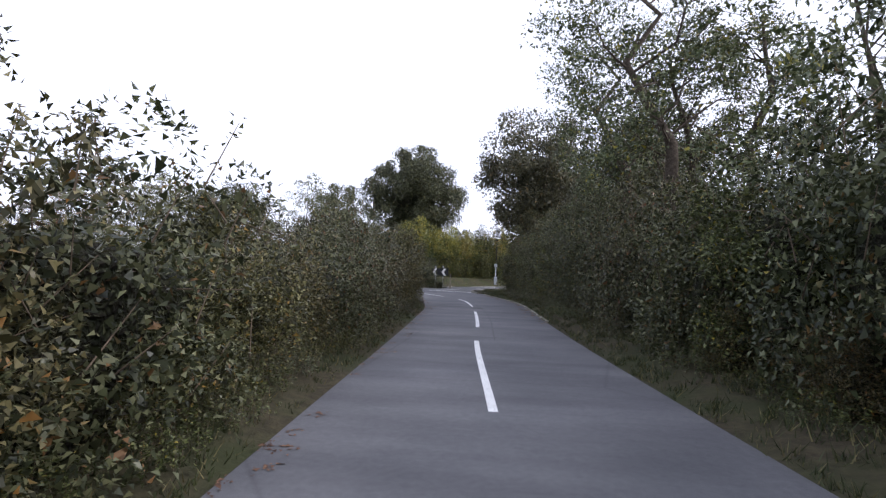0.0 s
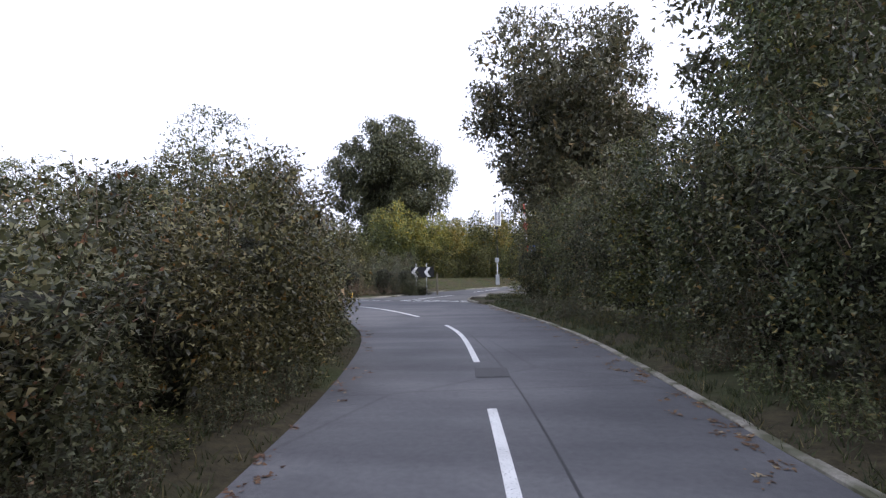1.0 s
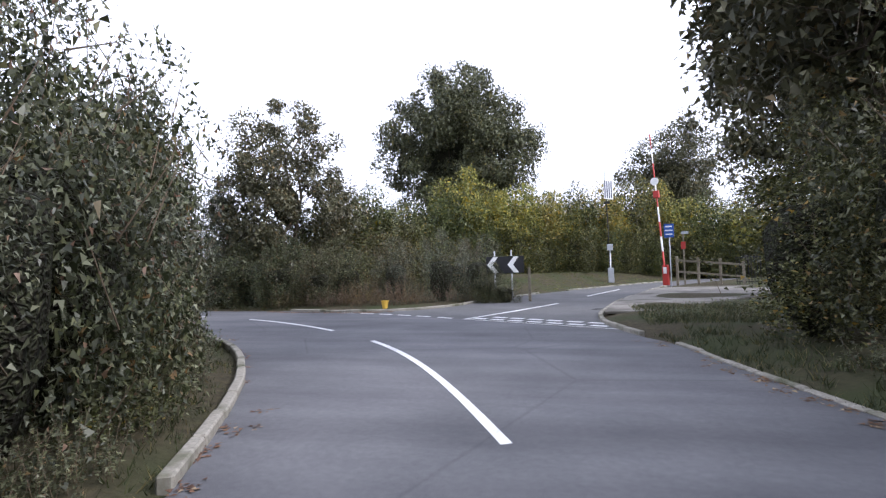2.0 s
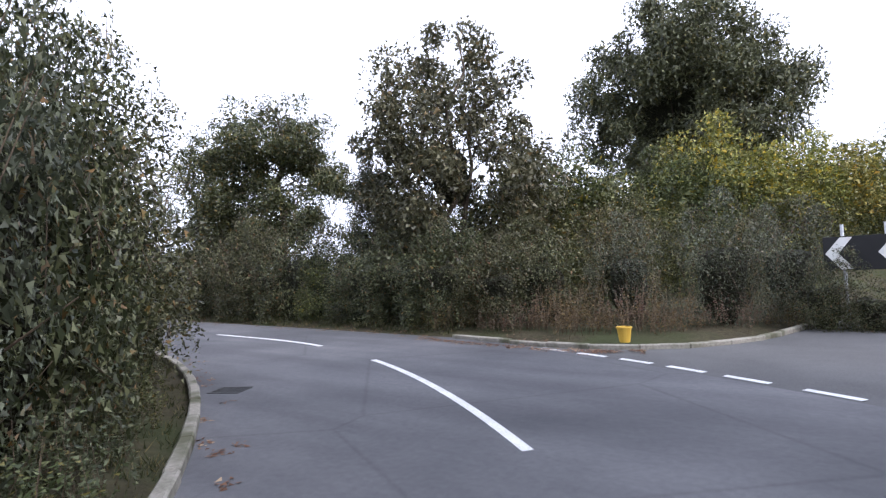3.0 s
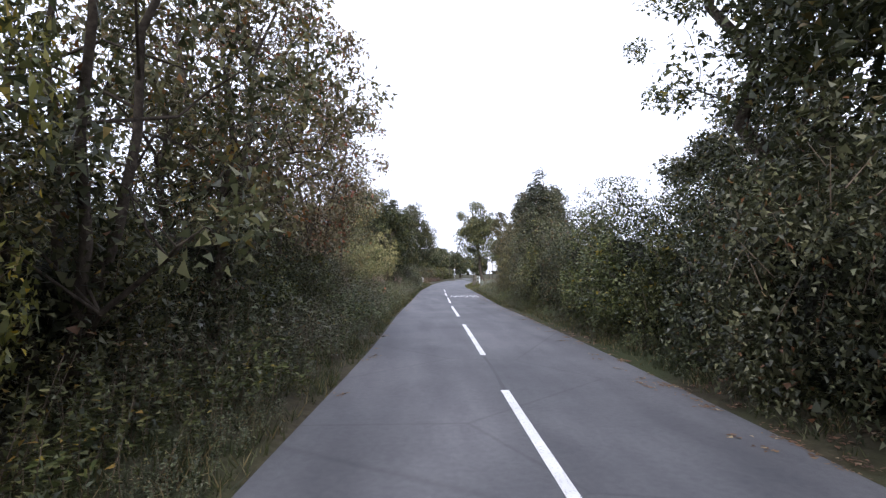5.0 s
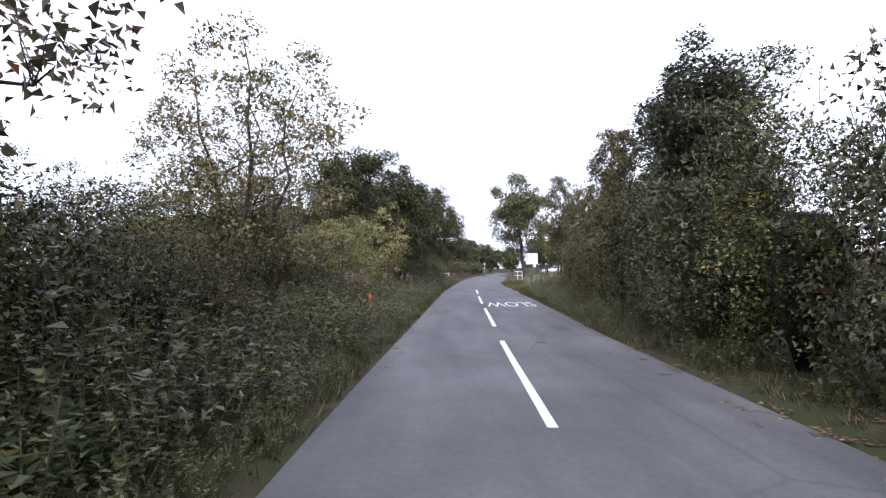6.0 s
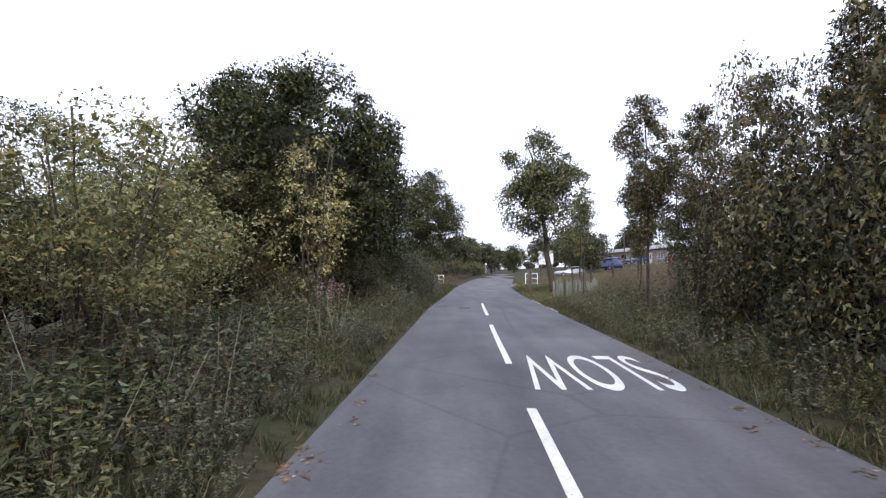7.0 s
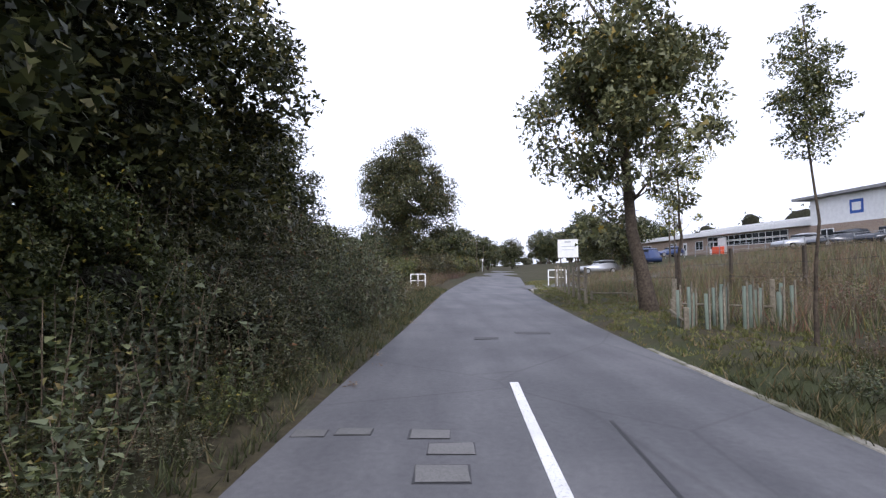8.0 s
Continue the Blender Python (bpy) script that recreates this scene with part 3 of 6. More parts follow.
        tagged(part("ivy", leaves_mesh("ivy", rng, at, rng.normal(size=at.shape) + np.array([0, 0, -0.4]), 0.1 * rng.uniform(0.6, 1.3, len(at)), 0.8), BRAMBLE, top, "dark ivy on the trunk"), kind="stuff")
    return top


def placed(ob, x, y, z=0.0, turn=0.0, size=1.0, tall=1.0, wide=1.0, label=""):
    """A copy of a plant at a place, turned and scaled."""
    c = copy_thing(ob, pose(x, y, z, 0, 0, turn))
    c.matrix_basis = pose(x, y, z, 0, 0, turn) @ Matrix.Diagonal((size * wide, size, size * tall, 1))
    if label:
        c["label"] = label
    return c


def remove_thing(ob):
    for o in (*ob.children_recursive, ob):
        bpy.data.objects.remove(o)


def smooth_line(points, step=0.5):
    """A smooth curve through plan points, at even steps."""
    p = np.array(points, float)
    seg = np.r_[0, np.cumsum(np.linalg.norm(np.diff(p, axis=0), axis=1))]
    tan = np.gradient(p, seg, axis=0)
    s = np.linspace(0, seg[-1], max(2, int(seg[-1] / step) + 1))
    k = np.clip(np.searchsorted(seg, s, side="right") - 1, 0, len(seg) - 2)
    hgt = (seg[k + 1] - seg[k])[:, None]
    f = ((s - seg[k]) / (seg[k + 1] - seg[k]))[:, None]
    a, b, c, d = 2 * f**3 - 3 * f**2 + 1, f**3 - 2 * f**2 + f, -2 * f**3 + 3 * f**2, f**3 - f**2
    return a * p[k] + b * hgt * tan[k] + c * p[k + 1] + d * hgt * tan[k + 1]


def offset_line(line, d):
    """The line moved d metres to its left."""
    t = unit(np.gradient(line, axis=0))
    return line + np.stack([-t[:, 1], t[:, 0]], 1) * d


def at_length(line, s):
    """The point and direction s metres along a line."""
    seg = np.r_[0, np.cumsum(np.linalg.norm(np.diff(line, axis=0), axis=1))]
    p = np.array([np.interp(s, seg, line[:, 0]), np.interp(s, seg, line[:, 1])])
    q = np.array([np.interp(s + 0.3, seg, line[:, 0]), np.interp(s + 0.3, seg, line[:, 1])])
    o = np.array([np.interp(s - 0.3, seg, line[:, 0]), np.interp(s - 0.3, seg, line[:, 1])])
    return p, unit(q - o), seg[-1]


# ---- plan of the roads ----
LEFT = smooth_line([(1.3, -22), (0.75, -10), (0.2, 0), (-0.2, 5.8), (-0.55, 11), (-1.0, 17), (-1.6, 23.2), (-2.6, 28), (-4.2, 32), (-6.4, 35.8), (-8.5, 38.2),
    (-10.3, 39.5), (-12.4, 40.7), (-15.0, 41.8), (-17.8, 42.55), (-21.1, 43.0), (-26.6, 43.4), (-33, 43.85), (-41.5, 44.25), (-52.8, 44.95), (-63.3, 45.6),
    (-71.3, 46.1), (-80, 46.9), (-95.5, 48.3), (-120, 51.3), (-169, 58.9), (-260, 74), (-420, 104)])
RIGHT = smooth_line([(5.9, -22), (5.35, -10), (4.85, 0), (4.3, 5.6), (3.75, 12), (3.3, 19), (2.9, 26), (2.2, 31), (0.9, 36.5), (-0.1, 40.2), (-2.4, 42.3), (-4.9, 43.75),
    (-7.6, 45.2), (-10.0, 46.3), (-12.2, 47.05), (-14.5, 47.25), (-18.5, 47.6), (-24, 48.0), (-29.2, 48.4), (-33.8, 48.7), (-41, 49.05), (-48.5, 49.4), (-53.8, 49.8),
    (-61.7, 50.4), (-71.9, 51.0), (-77.9, 51.4), (-84.2, 51.95), (-97, 53.4), (-110.3, 55.6), (-146.5, 61.6), (-230, 75.5), (-420, 110)])
CENTRE = smooth_line([(2.4, 0.0), (1.84, 6.31), (1.33, 12.35), (1.2, 15.34), (0.78, 21.33), (0.48, 24.33), (-0.69, 30.4), (-1.95, 33.3), (-5.78, 39.3), (-7.66, 41.04), (-12.22, 43.92),
    (-14.79, 44.87), (-20.33, 45.51), (-23.3, 45.66), (-29.23, 45.94), (-32.25, 46.11), (-38.24, 46.42), (-41.24, 46.57), (-47.23, 46.87), (-50.17, 47.05), (-56.19, 47.4),
    (-59.16, 47.57), (-65.1, 47.94), (-68.07, 48.15), (-74.08, 48.55), (-90, 50.2)], 0.25)
SIDE_L = smooth_line([(-12.3, 46.6), (-10.0, 46.45), (-8.6, 46.55), (-7.5, 47.1), (-6.6, 48.2), (-5.7, 50.6), (-4.7, 53.6), (-3.3, 57.6), (-1.9, 60.2), (5.2, 71.5), (16, 85)])
SIDE_R = smooth_line([(0.2, 39.4), (-0.45, 41.3), (-0.8, 43.0), (-0.82, 44.6), (-0.55, 46.6), (-0.05, 49.4), (1.2, 54.1), (3.6, 62.0), (8.4, 70), (19, 82)])


def resampled(line, n):
    seg = np.r_[0, np.cumsum(np.linalg.norm(np.diff(line, axis=0), axis=1))]
    s = np.linspace(0, seg[-1], n)
    return np.stack([np.interp(s, seg, line[:, 0]), np.interp(s, seg, line[:, 1])], 1)


def inside(px, py, poly):
    hit = np.zeros(px.shape, bool)
    j = len(poly) - 1
    for i in range(len(poly)):
        (x0, y0), (x1, y1) = poly[j], poly[i]
        if y0 != y1:
            cut = ((y0 > py) != (y1 > py)) & (px < (x1 - x0) * (py - y0) / (y1 - y0) + x0)
            hit ^= cut
        j = i
    return hit


def distance(px, py, lines):
    best = np.full(px.shape, 1e9)
    for line in lines:
        for a, b in zip(line[:-1], line[1:]):
            d = b - a
            t = np.clip(((px - a[0]) * d[0] + (py - a[1]) * d[1]) / (d @ d), 0, 1)
            best = np.minimum(best, np.hypot(px - a[0] - t * d[0], py - a[1] - t * d[1]))
    return best


MAIN_POLY = np.concatenate([resampled(LEFT, 160), resampled(RIGHT, 160)[::-1]])
SIDE_POLY = np.concatenate([resampled(SIDE_L, 40), resampled(SIDE_R, 40)[::-1]])
EDGES = [resampled(LEFT, 130), resampled(RIGHT, 130), resampled(SIDE_L, 30), resampled(SIDE_R, 30)]


def step_up(v, a, b):
    f = np.clip((v - a) / (b - a), 0, 1)
    return f * f * (3 - 2 * f)


def ground_height(px, py):
    px, py = np.asarray(px, float), np.asarray(py, float)
    paved = inside(px, py, MAIN_POLY) | inside(px, py, SIDE_POLY)
    d = np.where(paved, -1.0, distance(px, py, EDGES))
    ripple = 0.5 * np.sin(px * 0.9 + 1.3 * np.sin(py * 0.7)) + 0.5 * np.sin(py * 1.1 + np.sin(px * 0.5))
    z = -0.06 + 0.17 * step_up(d, 0.0, 0.9) + 0.04 * ripple * step_up(d, 0.6, 2.0)
    rise = step_up(py + 0.12 * (px + 100), 56, 82) * step_up(-px, 55, 75)
    off = (px + 1.9) * -0.847 + (py - 60.2) * 0.532
    along_ = (px + 1.9) * 0.532 + (py - 60.2) * 0.847
    bank = step_up(off, 0.5, 5.0) * step_up(along_, -5, 1) * step_up(-py, -115, -95)
    return z + 2.6 * rise + 0.85 * bank


def strip_mesh(name, a, b, across, z):
    verts, faces, n = [], [], len(a)
    for p, q in zip(a, b):
        for k in range(across + 1):
            f = k / across
            verts.append((*(p * (1 - f) + q * f), z))
    for i in range(n - 1):
        for k in range(across):
            o = i * (across + 1) + k
            faces.append((o, o + 1, o + across + 2, o + across + 1))
    me = bpy.data.meshes.new(name)
    me.from_pydata(verts, [], faces)
    me.update()
    if me.polygons[0].normal.z < 0:
        me.flip_normals()
    return me


# ---- ground and roads ----
def build_ground():
    xs = np.concatenate([[-1500, -700, -400, -260, -200, -160], np.arange(-130, 16, 0.55), [20, 26, 40, 80, 200, 600, 1500]])
    ys = np.concatenate([[-1500, -600, -200, -80, -40, -25], np.arange(-12, 78, 0.55), [80, 84, 88, 95, 110, 140, 200, 400, 800, 1500]])
    gx, gy = np.meshgrid(xs, ys, indexing="ij")
    gz = ground_height(gx, gy)
    ny = len(ys)
    i, j = np.meshgrid(np.arange(len(xs) - 1), np.arange(ny - 1), indexing="ij")
    a = (i * ny + j).ravel()
    me = bpy.data.meshes.new("ground")
    me.from_pydata(np.stack([gx.ravel(), gy.ravel(), gz.ravel()], 1).tolist(), [], np.stack([a, a + ny, a + ny + 1, a + 1], 1).tolist())
    me.update()
    tagged(part("ground", me, SOIL, None, "rough grass and bare soil beside the lane", True), "", "ground", "", "structure")


build_ground()
LR, RR = resampled(LEFT, 420), resampled(RIGHT, 420)
main_road = tagged(part("road", strip_mesh("road", LR, RR, 6, 0.0), ASPHALT), "grey worn asphalt country lane with a bend", "road", "", "structure")
side_road = tagged(part("road", strip_mesh("road", resampled(SIDE_L, 60), resampled(SIDE_R, 60), 4, -0.006), ASPHALT_OLD), "paler asphalt side road joining the lane", "road", "", "structure")


# ---- road markings ----
def ribbon(name, line, width, z, material, parent, thick=0.004):
    a, b = offset_line(line, width / 2), offset_line(line, -width / 2)
    n = len(line)
    v = [(*p, z + thick) for p in a] + [(*p, z + thick) for p in b] + [(*p, z) for p in a] + [(*p, z) for p in b]
    f = []
    for i in range(n - 1):
        f += [(i, n + i, n + i + 1, i + 1), (i, i + 1, 2 * n + i + 1, 2 * n + i), (n + i, 3 * n + i, 3 * n + i + 1, n + i + 1)]
    f += [(0, 2 * n, 3 * n, n), (n - 1, 2 * n - 1, 4 * n - 1, 3 * n - 1)]
    me = bpy.data.meshes.new(name)
    me.from_pydata(v, [], f)
    me.update()
    return part(name, me, material, parent)


def line_between(curve, a, b):
    """The stretch of a curve between the points nearest to a and b."""
    i, j = (int(np.argmin(np.hypot(*(curve - np.array(p)).T))) for p in (a, b))
    return curve[i : j + 1]


centre_line = tagged(thing("centre_line", (0, 0, 0), "broken white centre line painted on the lane", "road marking"), kind="structure")
for a, b in [((1.84, 6.31), (1.33, 12.35)), ((1.2, 15.34), (0.78, 21.33)), ((0.48, 24.33), (-0.69, 30.4)), ((-1.95, 33.3), (-5.78, 39.3)), ((-7.66, 41.04), (-12.22, 43.92)),
        ((-14.79, 44.87), (-20.33, 45.51)), ((-23.3, 45.66), (-29.23, 45.94)), ((-32.25, 46.11), (-38.24, 46.42)), ((-41.24, 46.57), (-47.23, 46.87)),
        ((-50.17, 47.05), (-56.19, 47.4)), ((-59.16, 47.57), (-65.1, 47.94)), ((-68.07, 48.15), (-74.08, 48.55))]:
    ribbon("dash", line_between(CENTRE, a, b), 0.11, 0.0, WHITE_LINE, centre_line)

give_way = tagged(thing("give_way_line", (0, 0, 0), "double broken white give-way line at the side road's mouth", "road marking"), kind="structure")
gw = np.array([(-4.5, 43.95), (-0.62, 41.8)])
along = unit(gw[1] - gw[0])
back_ = np.array([-along[1], along[0]])
for row in (0, 1):
    for k in range(7 - row):
        s = 0.04 + k * 0.635 + 0.3 * row
        c = gw[0] + along * s + back_ * (0.1 + 0.55 * row)
        ribbon("mark", np.array([c, c + along * 0.22, c + along * 0.44]), 0.2, 0.0 if row == 0 else -0.002, WHITE_LINE, give_way)
mouth = smooth_line([(-9.9, 46.25), (-8.0, 45.55), (-6.4, 44.75), (-4.8, 43.85)], 0.1)
for k in range(6):
    ribbon("mark", mouth[int(k * 9.2) : int(k * 9.2) + 7], 0.12, 0.0, WHITE_LINE, give_way)
ribbon("mark", np.array([(-4.75, 43.8), (-2.6, 42.6), (-0.5, 41.42)]), 0.06, 0.0, OLD_LINE, give_way)
side_line = tagged(thing("side_road_line", (0, 0, 0), "white centre line of the side road", "road marking"), kind="structure")
ribbon("dash", smooth_line([(-4.68, 43.8), (-3.4, 46.7), (-2.2, 49.7)]), 0.12, -0.002, WHITE_LINE, side_line)
ribbon("dash", smooth_line([(-1.0, 54.2), (-0.1, 57.2), (0.9, 60.2)]), 0.12, -0.002, WHITE_LINE, side_line)


def road_word():
    """The word SLOW, painted long for drivers who come the other way."""
    data = bpy.data.curves.new("word", "FONT")
    data.body = "SLOW"
    data.space_character = 1.02
    data.offset = 0.0
    ob = new("word", data)
    dg = bpy.context.evaluated_depsgraph_get()
    me = bpy.data.meshes.new_from_object(ob.evaluated_get(dg))
    bpy.data.objects.remove(ob)
    co = np.array([v.co for v in me.vertices])
    lo, hi = co.min(0), co.max(0)
    for v in me.vertices:
        v.co = ((v.co.x - lo[0]) / (hi[0] - lo[0]) * 2.06, (v.co.y - lo[1]) / (hi[1] - lo[1]) * 2.7, 0.0)
    me.name = "slow_marking"
    ob = part("slow_marking", me, WHITE_LINE)
    ob.matrix_world = pose(-59.75, 49.85, 0.004, 0, 0, -93.4)
    tagged(ob, "white SLOW painted in long letters on the lane", "road marking", "", "structure")


road_word()


# ---- repairs in the asphalt ----
def road_patch(x, y, l, w, turn, label, material=PATCH, edge=True):
    t = thing("road_patch", (x, y, 0), label, "road patch", "", turn)
    tagged(t, kind="structure")
    if edge:
        part("seal", boxed(-l / 2 - 0.018, l / 2 + 0.018, -w / 2 - 0.018, w / 2 + 0.018, 0.0005, 0.004), TAR, t, "black tar seal")
    rng = random.Random(int(abs(x * 100)))
    bm = bmesh.new()
    vs = [bm.verts.new((sx * l / 2 + rng.uniform(-0.02, 0.02), sy * w / 2 + rng.uniform(-0.02, 0.02), z)) for z in (0.0045, 0.009) for sx, sy in ((-1, -1), (1, -1), (1, 1), (-1, 1))]
    bm.faces.new(vs[4:])
    for k in range(4):
        bm.faces.new((vs[k], vs[(k + 1) % 4], vs[4 + (k + 1) % 4], vs[4 + k]))
    part("filling", bm, material, t)
    return t


for x, y, l, w in [(-71.25, 47.55, 0.3, 0.38), (-71.75, 47.64, 0.24, 0.36), (-72.12, 47.46, 0.22, 0.34), (-72.23, 46.78, 0.16, 0.3), (-72.21, 46.38, 0.16, 0.28)]:
    road_patch(x, y, l, w, -3.0, "pale rectangular repair patch in the asphalt")
road_patch(-78.7, 49.75, 0.35, 0.75, -4.0, "dark patch across the lane", DARK_PATCH, False)
road_patch(-78.0, 48.65, 0.3, 0.5, -6.0, "dark patch across the lane", DARK_PATCH, False)
for x, y, l, w, turn in [(0.76, 23.3, 0.5, 0.7, 3), (-49.5, 48.7, 0.9, 0.3, -5), (-47.0, 47.65, 0.25, 0.2, -5)]:
    road_patch(x, y, l, w, turn, "dark patch in the asphalt", DARK_PATCH, False)


def tar_seam(points, width=0.05):
    t = ribbon("tar_seam", smooth_line(points, 0.3), width, 0.0, TAR, None, 0.002)
    tagged(t, "dark tar seam along the asphalt", "road seam", "", "structure")


tar_seam([(-22.3, 43.15), (-22.5, 44.5), (-22.2, 45.9)], 0.05)
tar_seam([(-29.4, 45.95), (-30.8, 46.05), (-32.1, 46.1)], 0.05)
tar_seam([(-63.2, 48.35), (-66.4, 48.6), (-69.6, 48.95), (-72.4, 49.2)], 0.04)
tar_seam([(1.75, 12.5), (1.6, 16), (1.35, 20), (0.9, 24), (0.2, 28)], 0.028)


def drain(x, y, turn):
    t = thing("drain_grate", (x, y, 0), "rusty iron drain grate at the road's edge", "drain", "", turn)
    bm = boxed(-0.24, 0.24, -0.2, -0.16, 0.001, 0.008)
    for b in ((-0.24, 0.24, 0.16, 0.2), (-0.24, -0.2, -0.16, 0.16), (0.2, 0.24, -0.16, 0.16)):
        box(bm, *b, 0.001, 0.008)
    part("frame", bm, IRON, t)
    for k in range(7):
        part("bar", boxed(-0.18 + k * 0.055, -0.155 + k * 0.055, -0.16, 0.16, 0.001, 0.007), IRON, t)
    # thin black sheet painted as the shade below the bars; no hole is cut
    part("pit", boxed(-0.2, 0.2, -0.16, 0.16, 0.0002, 0.0008), BLACK, t)


drain(-12.4, 41.15, 27)
drain(-0.72, 46.9, 75)


# ---- kerbs, footpath ----
def kerb_run(line, start, stop, label, height=0.1, length=0.9, width=0.13, sink=0.0):
    """A run of single kerb stones with open joints, on the left of the line."""
    top = tagged(thing("kerb", (0, 0, 0), label, "kerb"), kind="structure")
    bm = boxed(-length / 2 + 0.006, length / 2 - 0.006, 0.0, width, -0.12, height, bevel=0.018)
    me = bpy.data.meshes.new("kerb_stone")
    bm.to_mesh(me)
    bm.free()
    me.materials.append(CONCRETE)
    rng = random.Random(5)
    s = start
    while s < stop:
        p, d, total = at_length(line, s + length / 2)
        if s + length > total:
            break
        ob = part("kerb_stone", me, CONCRETE, top)
        ob.matrix_world = pose(p[0], p[1], rng.uniform(-0.012, 0.008) - sink, rng.uniform(-2, 2), 0, math.degrees(math.atan2(d[1], d[0])) + rng.uniform(-0.8, 0.8))
        s += length
    return top


def length_to(line, x, y):
    k = int(np.argmin(np.hypot(line[:, 0] - x, line[:, 1] - y)))
    return float(np.linalg.norm(np.diff(line[: k + 1], axis=0), axis=1).sum())


kerb_run(LEFT, length_to(LEFT, -4.2, 32), length_to(LEFT, -20.5, 43), "worn concrete kerb round the inside of the bend")
kerb_run(smooth_line([(-12.6, 47.0), (-11.2, 46.7), (-10.0, 46.52), (-8.6, 46.6), (-7.5, 47.14), (-6.6, 48.23), (-5.7, 50.62), (-4.7, 53.62), (-3.4, 57.4)], 0.2), 0, 60, "mossy concrete kerb round the corner of the side road", 0.085)
kerb_run(offset_line(SIDE_R, -0.13), length_to(SIDE_R, -0.2, 40.5), length_to(SIDE_R, 3.6, 62.0), "pale concrete kerb beside the footpath", 0.09)
kerb_run(offset_line(RIGHT, -0.13), length_to(RIGHT, 3.3, 18), length_to(RIGHT, 0.2, 39.2), "sunken concrete edging stones beside the lane", 0.03, 0.9, 0.12)
kerb_run(offset_line(SIDE_L, 0.0), length_to(SIDE_L, -1.9, 60.2), length_to(SIDE_L, 5.2, 71.5), "flush pale kerb at the far side of the side road", 0.05, 0.9, 0.25)
kerb_run(offset_line(RIGHT, -0.12), length_to(RIGHT, -69.5, 50.85), length_to(RIGHT, -76.0, 51.25), "sunken pale edging stones beside the verge", 0.02, 0.9, 0.12)
path_poly = [(-0.66, 44.6), (-0.4, 46.6), (0.1, 49.35), (1.35, 54.05), (2.9, 59.2), (7.6, 60.0), (8.8, 56.0), (5.0, 50.6), (2.5, 47.2), (0.9, 44.9)]
bm = bmesh.new()
face = bm.faces.new([bm.verts.new((x, y, 0.055)) for x, y in path_poly])
ext = bmesh.ops.extrude_face_region(bm, geom=[face])
for v in ext["geom"]:
    if isinstance(v, bmesh.types.BMVert):
        v.co.z = 0.12
bmesh.ops.recalc_face_normals(bm, faces=bm.faces)
tagged(part("pavement", bm, PATHWAY), "pale stained concrete footpath beside the side road", "pavement", "", "structure")


# ---- plants: one of each kind, then copies ----
MID = [bush(11 + k, 2.9, 2.2, 3.0, 38, 84, 0.079, HAWTHORN, "dense hawthorn hedge bush beside the lane") for k in range(3)]
BRM = [bush(31 + k, 3.0, 2.2, 2.8, 37, 84, 0.082, BRAMBLE, "bramble thicket with arching shoots in the hedge", shoots=48) for k in range(2)]
HAZ = [bush(41 + k, 2.9, 2.3, 3.2, 32, 90, 0.078, HAZEL, "leafy hazel bush in the hedge", shoots=45, wide=0.75) for k in range(2)]
GRY = [bush(51, 3.0, 2.4, 2.8, 34, 100, 0.064, GREYLEAF, "grey-green thorny bush beside the road", wide=0.5, shoots=40, lobe=0.36)]
TAL = [bush(61 + k, 3.6, 2.8, 5.6, 46, 86, 0.094, THORN, "tall overgrown hawthorn hedge bush", shoots=55, lumpy=0.32) for k in range(2)]
THZ = [bush(71 + k, 3.6, 2.8, 5.6, 48, 88, 0.086, HAZEL, "tall leafy hazel in the hedge", wide=0.75, shoots=50, lumpy=0.32) for k in range(2)]
FYL = [bush(85 + k, 3.6, 2.8, 5.2, 34, 80, 0.15, YELLOWING, "tall yellowing hedge bush behind the junction", wide=0.65, shoots=26, lumpy=0.28, lobe=0.55, core=0.45, fill=16) for k in range(2)]
FHZ = [bush(87 + k, 3.6, 2.8, 5.2, 34, 80, 0.15, HAZEL, "tall green hedge bush behind the junction", wide=0.65, shoots=20, lumpy=0.26, lobe=0.55, core=0.45, fill=16) for k in range(2)]
FAR = [bush(89 + k, 3.6, 2.8, 3.0, 20, 40, 0.16, (HAZEL, HAWTHORN)[k], "low hedge bush beside the far lane", wide=0.65, shoots=16, lumpy=0.2, lobe=0.5) for k in range(2)]
BRN = [bush(91, 3.2, 2.4, 4.6, 30, 96, 0.072, BROWNING, "tall bush with brown autumn leaves", core=0.6, shoots=80, wide=0.45)]
WED = [weeds(101 + k, 2.2, 1.5, 1.0, 84, 11, 0.1, m, "knee-high weeds and nettles on the verge") for k, m in enumerate((NETTLE, HAZEL, DOCK))]
DRY = [weeds(111 + k, 2.0, 1.5, 1.3, 82, 10, 0.085, m, "dead brown dock and willowherb stalks", 0.3, 0.3) for k, m in enumerate((BROWNING, DRYGRASS))]
TEMPLATES = MID + BRM + HAZ + GRY + TAL + THZ + FYL + FHZ + FAR + BRN + WED + DRY
HEIGHT = {o: h for group, h in ((MID, 3.0), (BRM, 2.8), (HAZ, 3.2), (GRY, 2.8), (TAL, 5.6), (THZ, 5.6), (FYL, 5.2), (FHZ, 5.2), (FAR, 3.0), (BRN, 4.6), (WED, 1.0), (DRY, 1.3)) for o in group}
pick = random.Random(17)


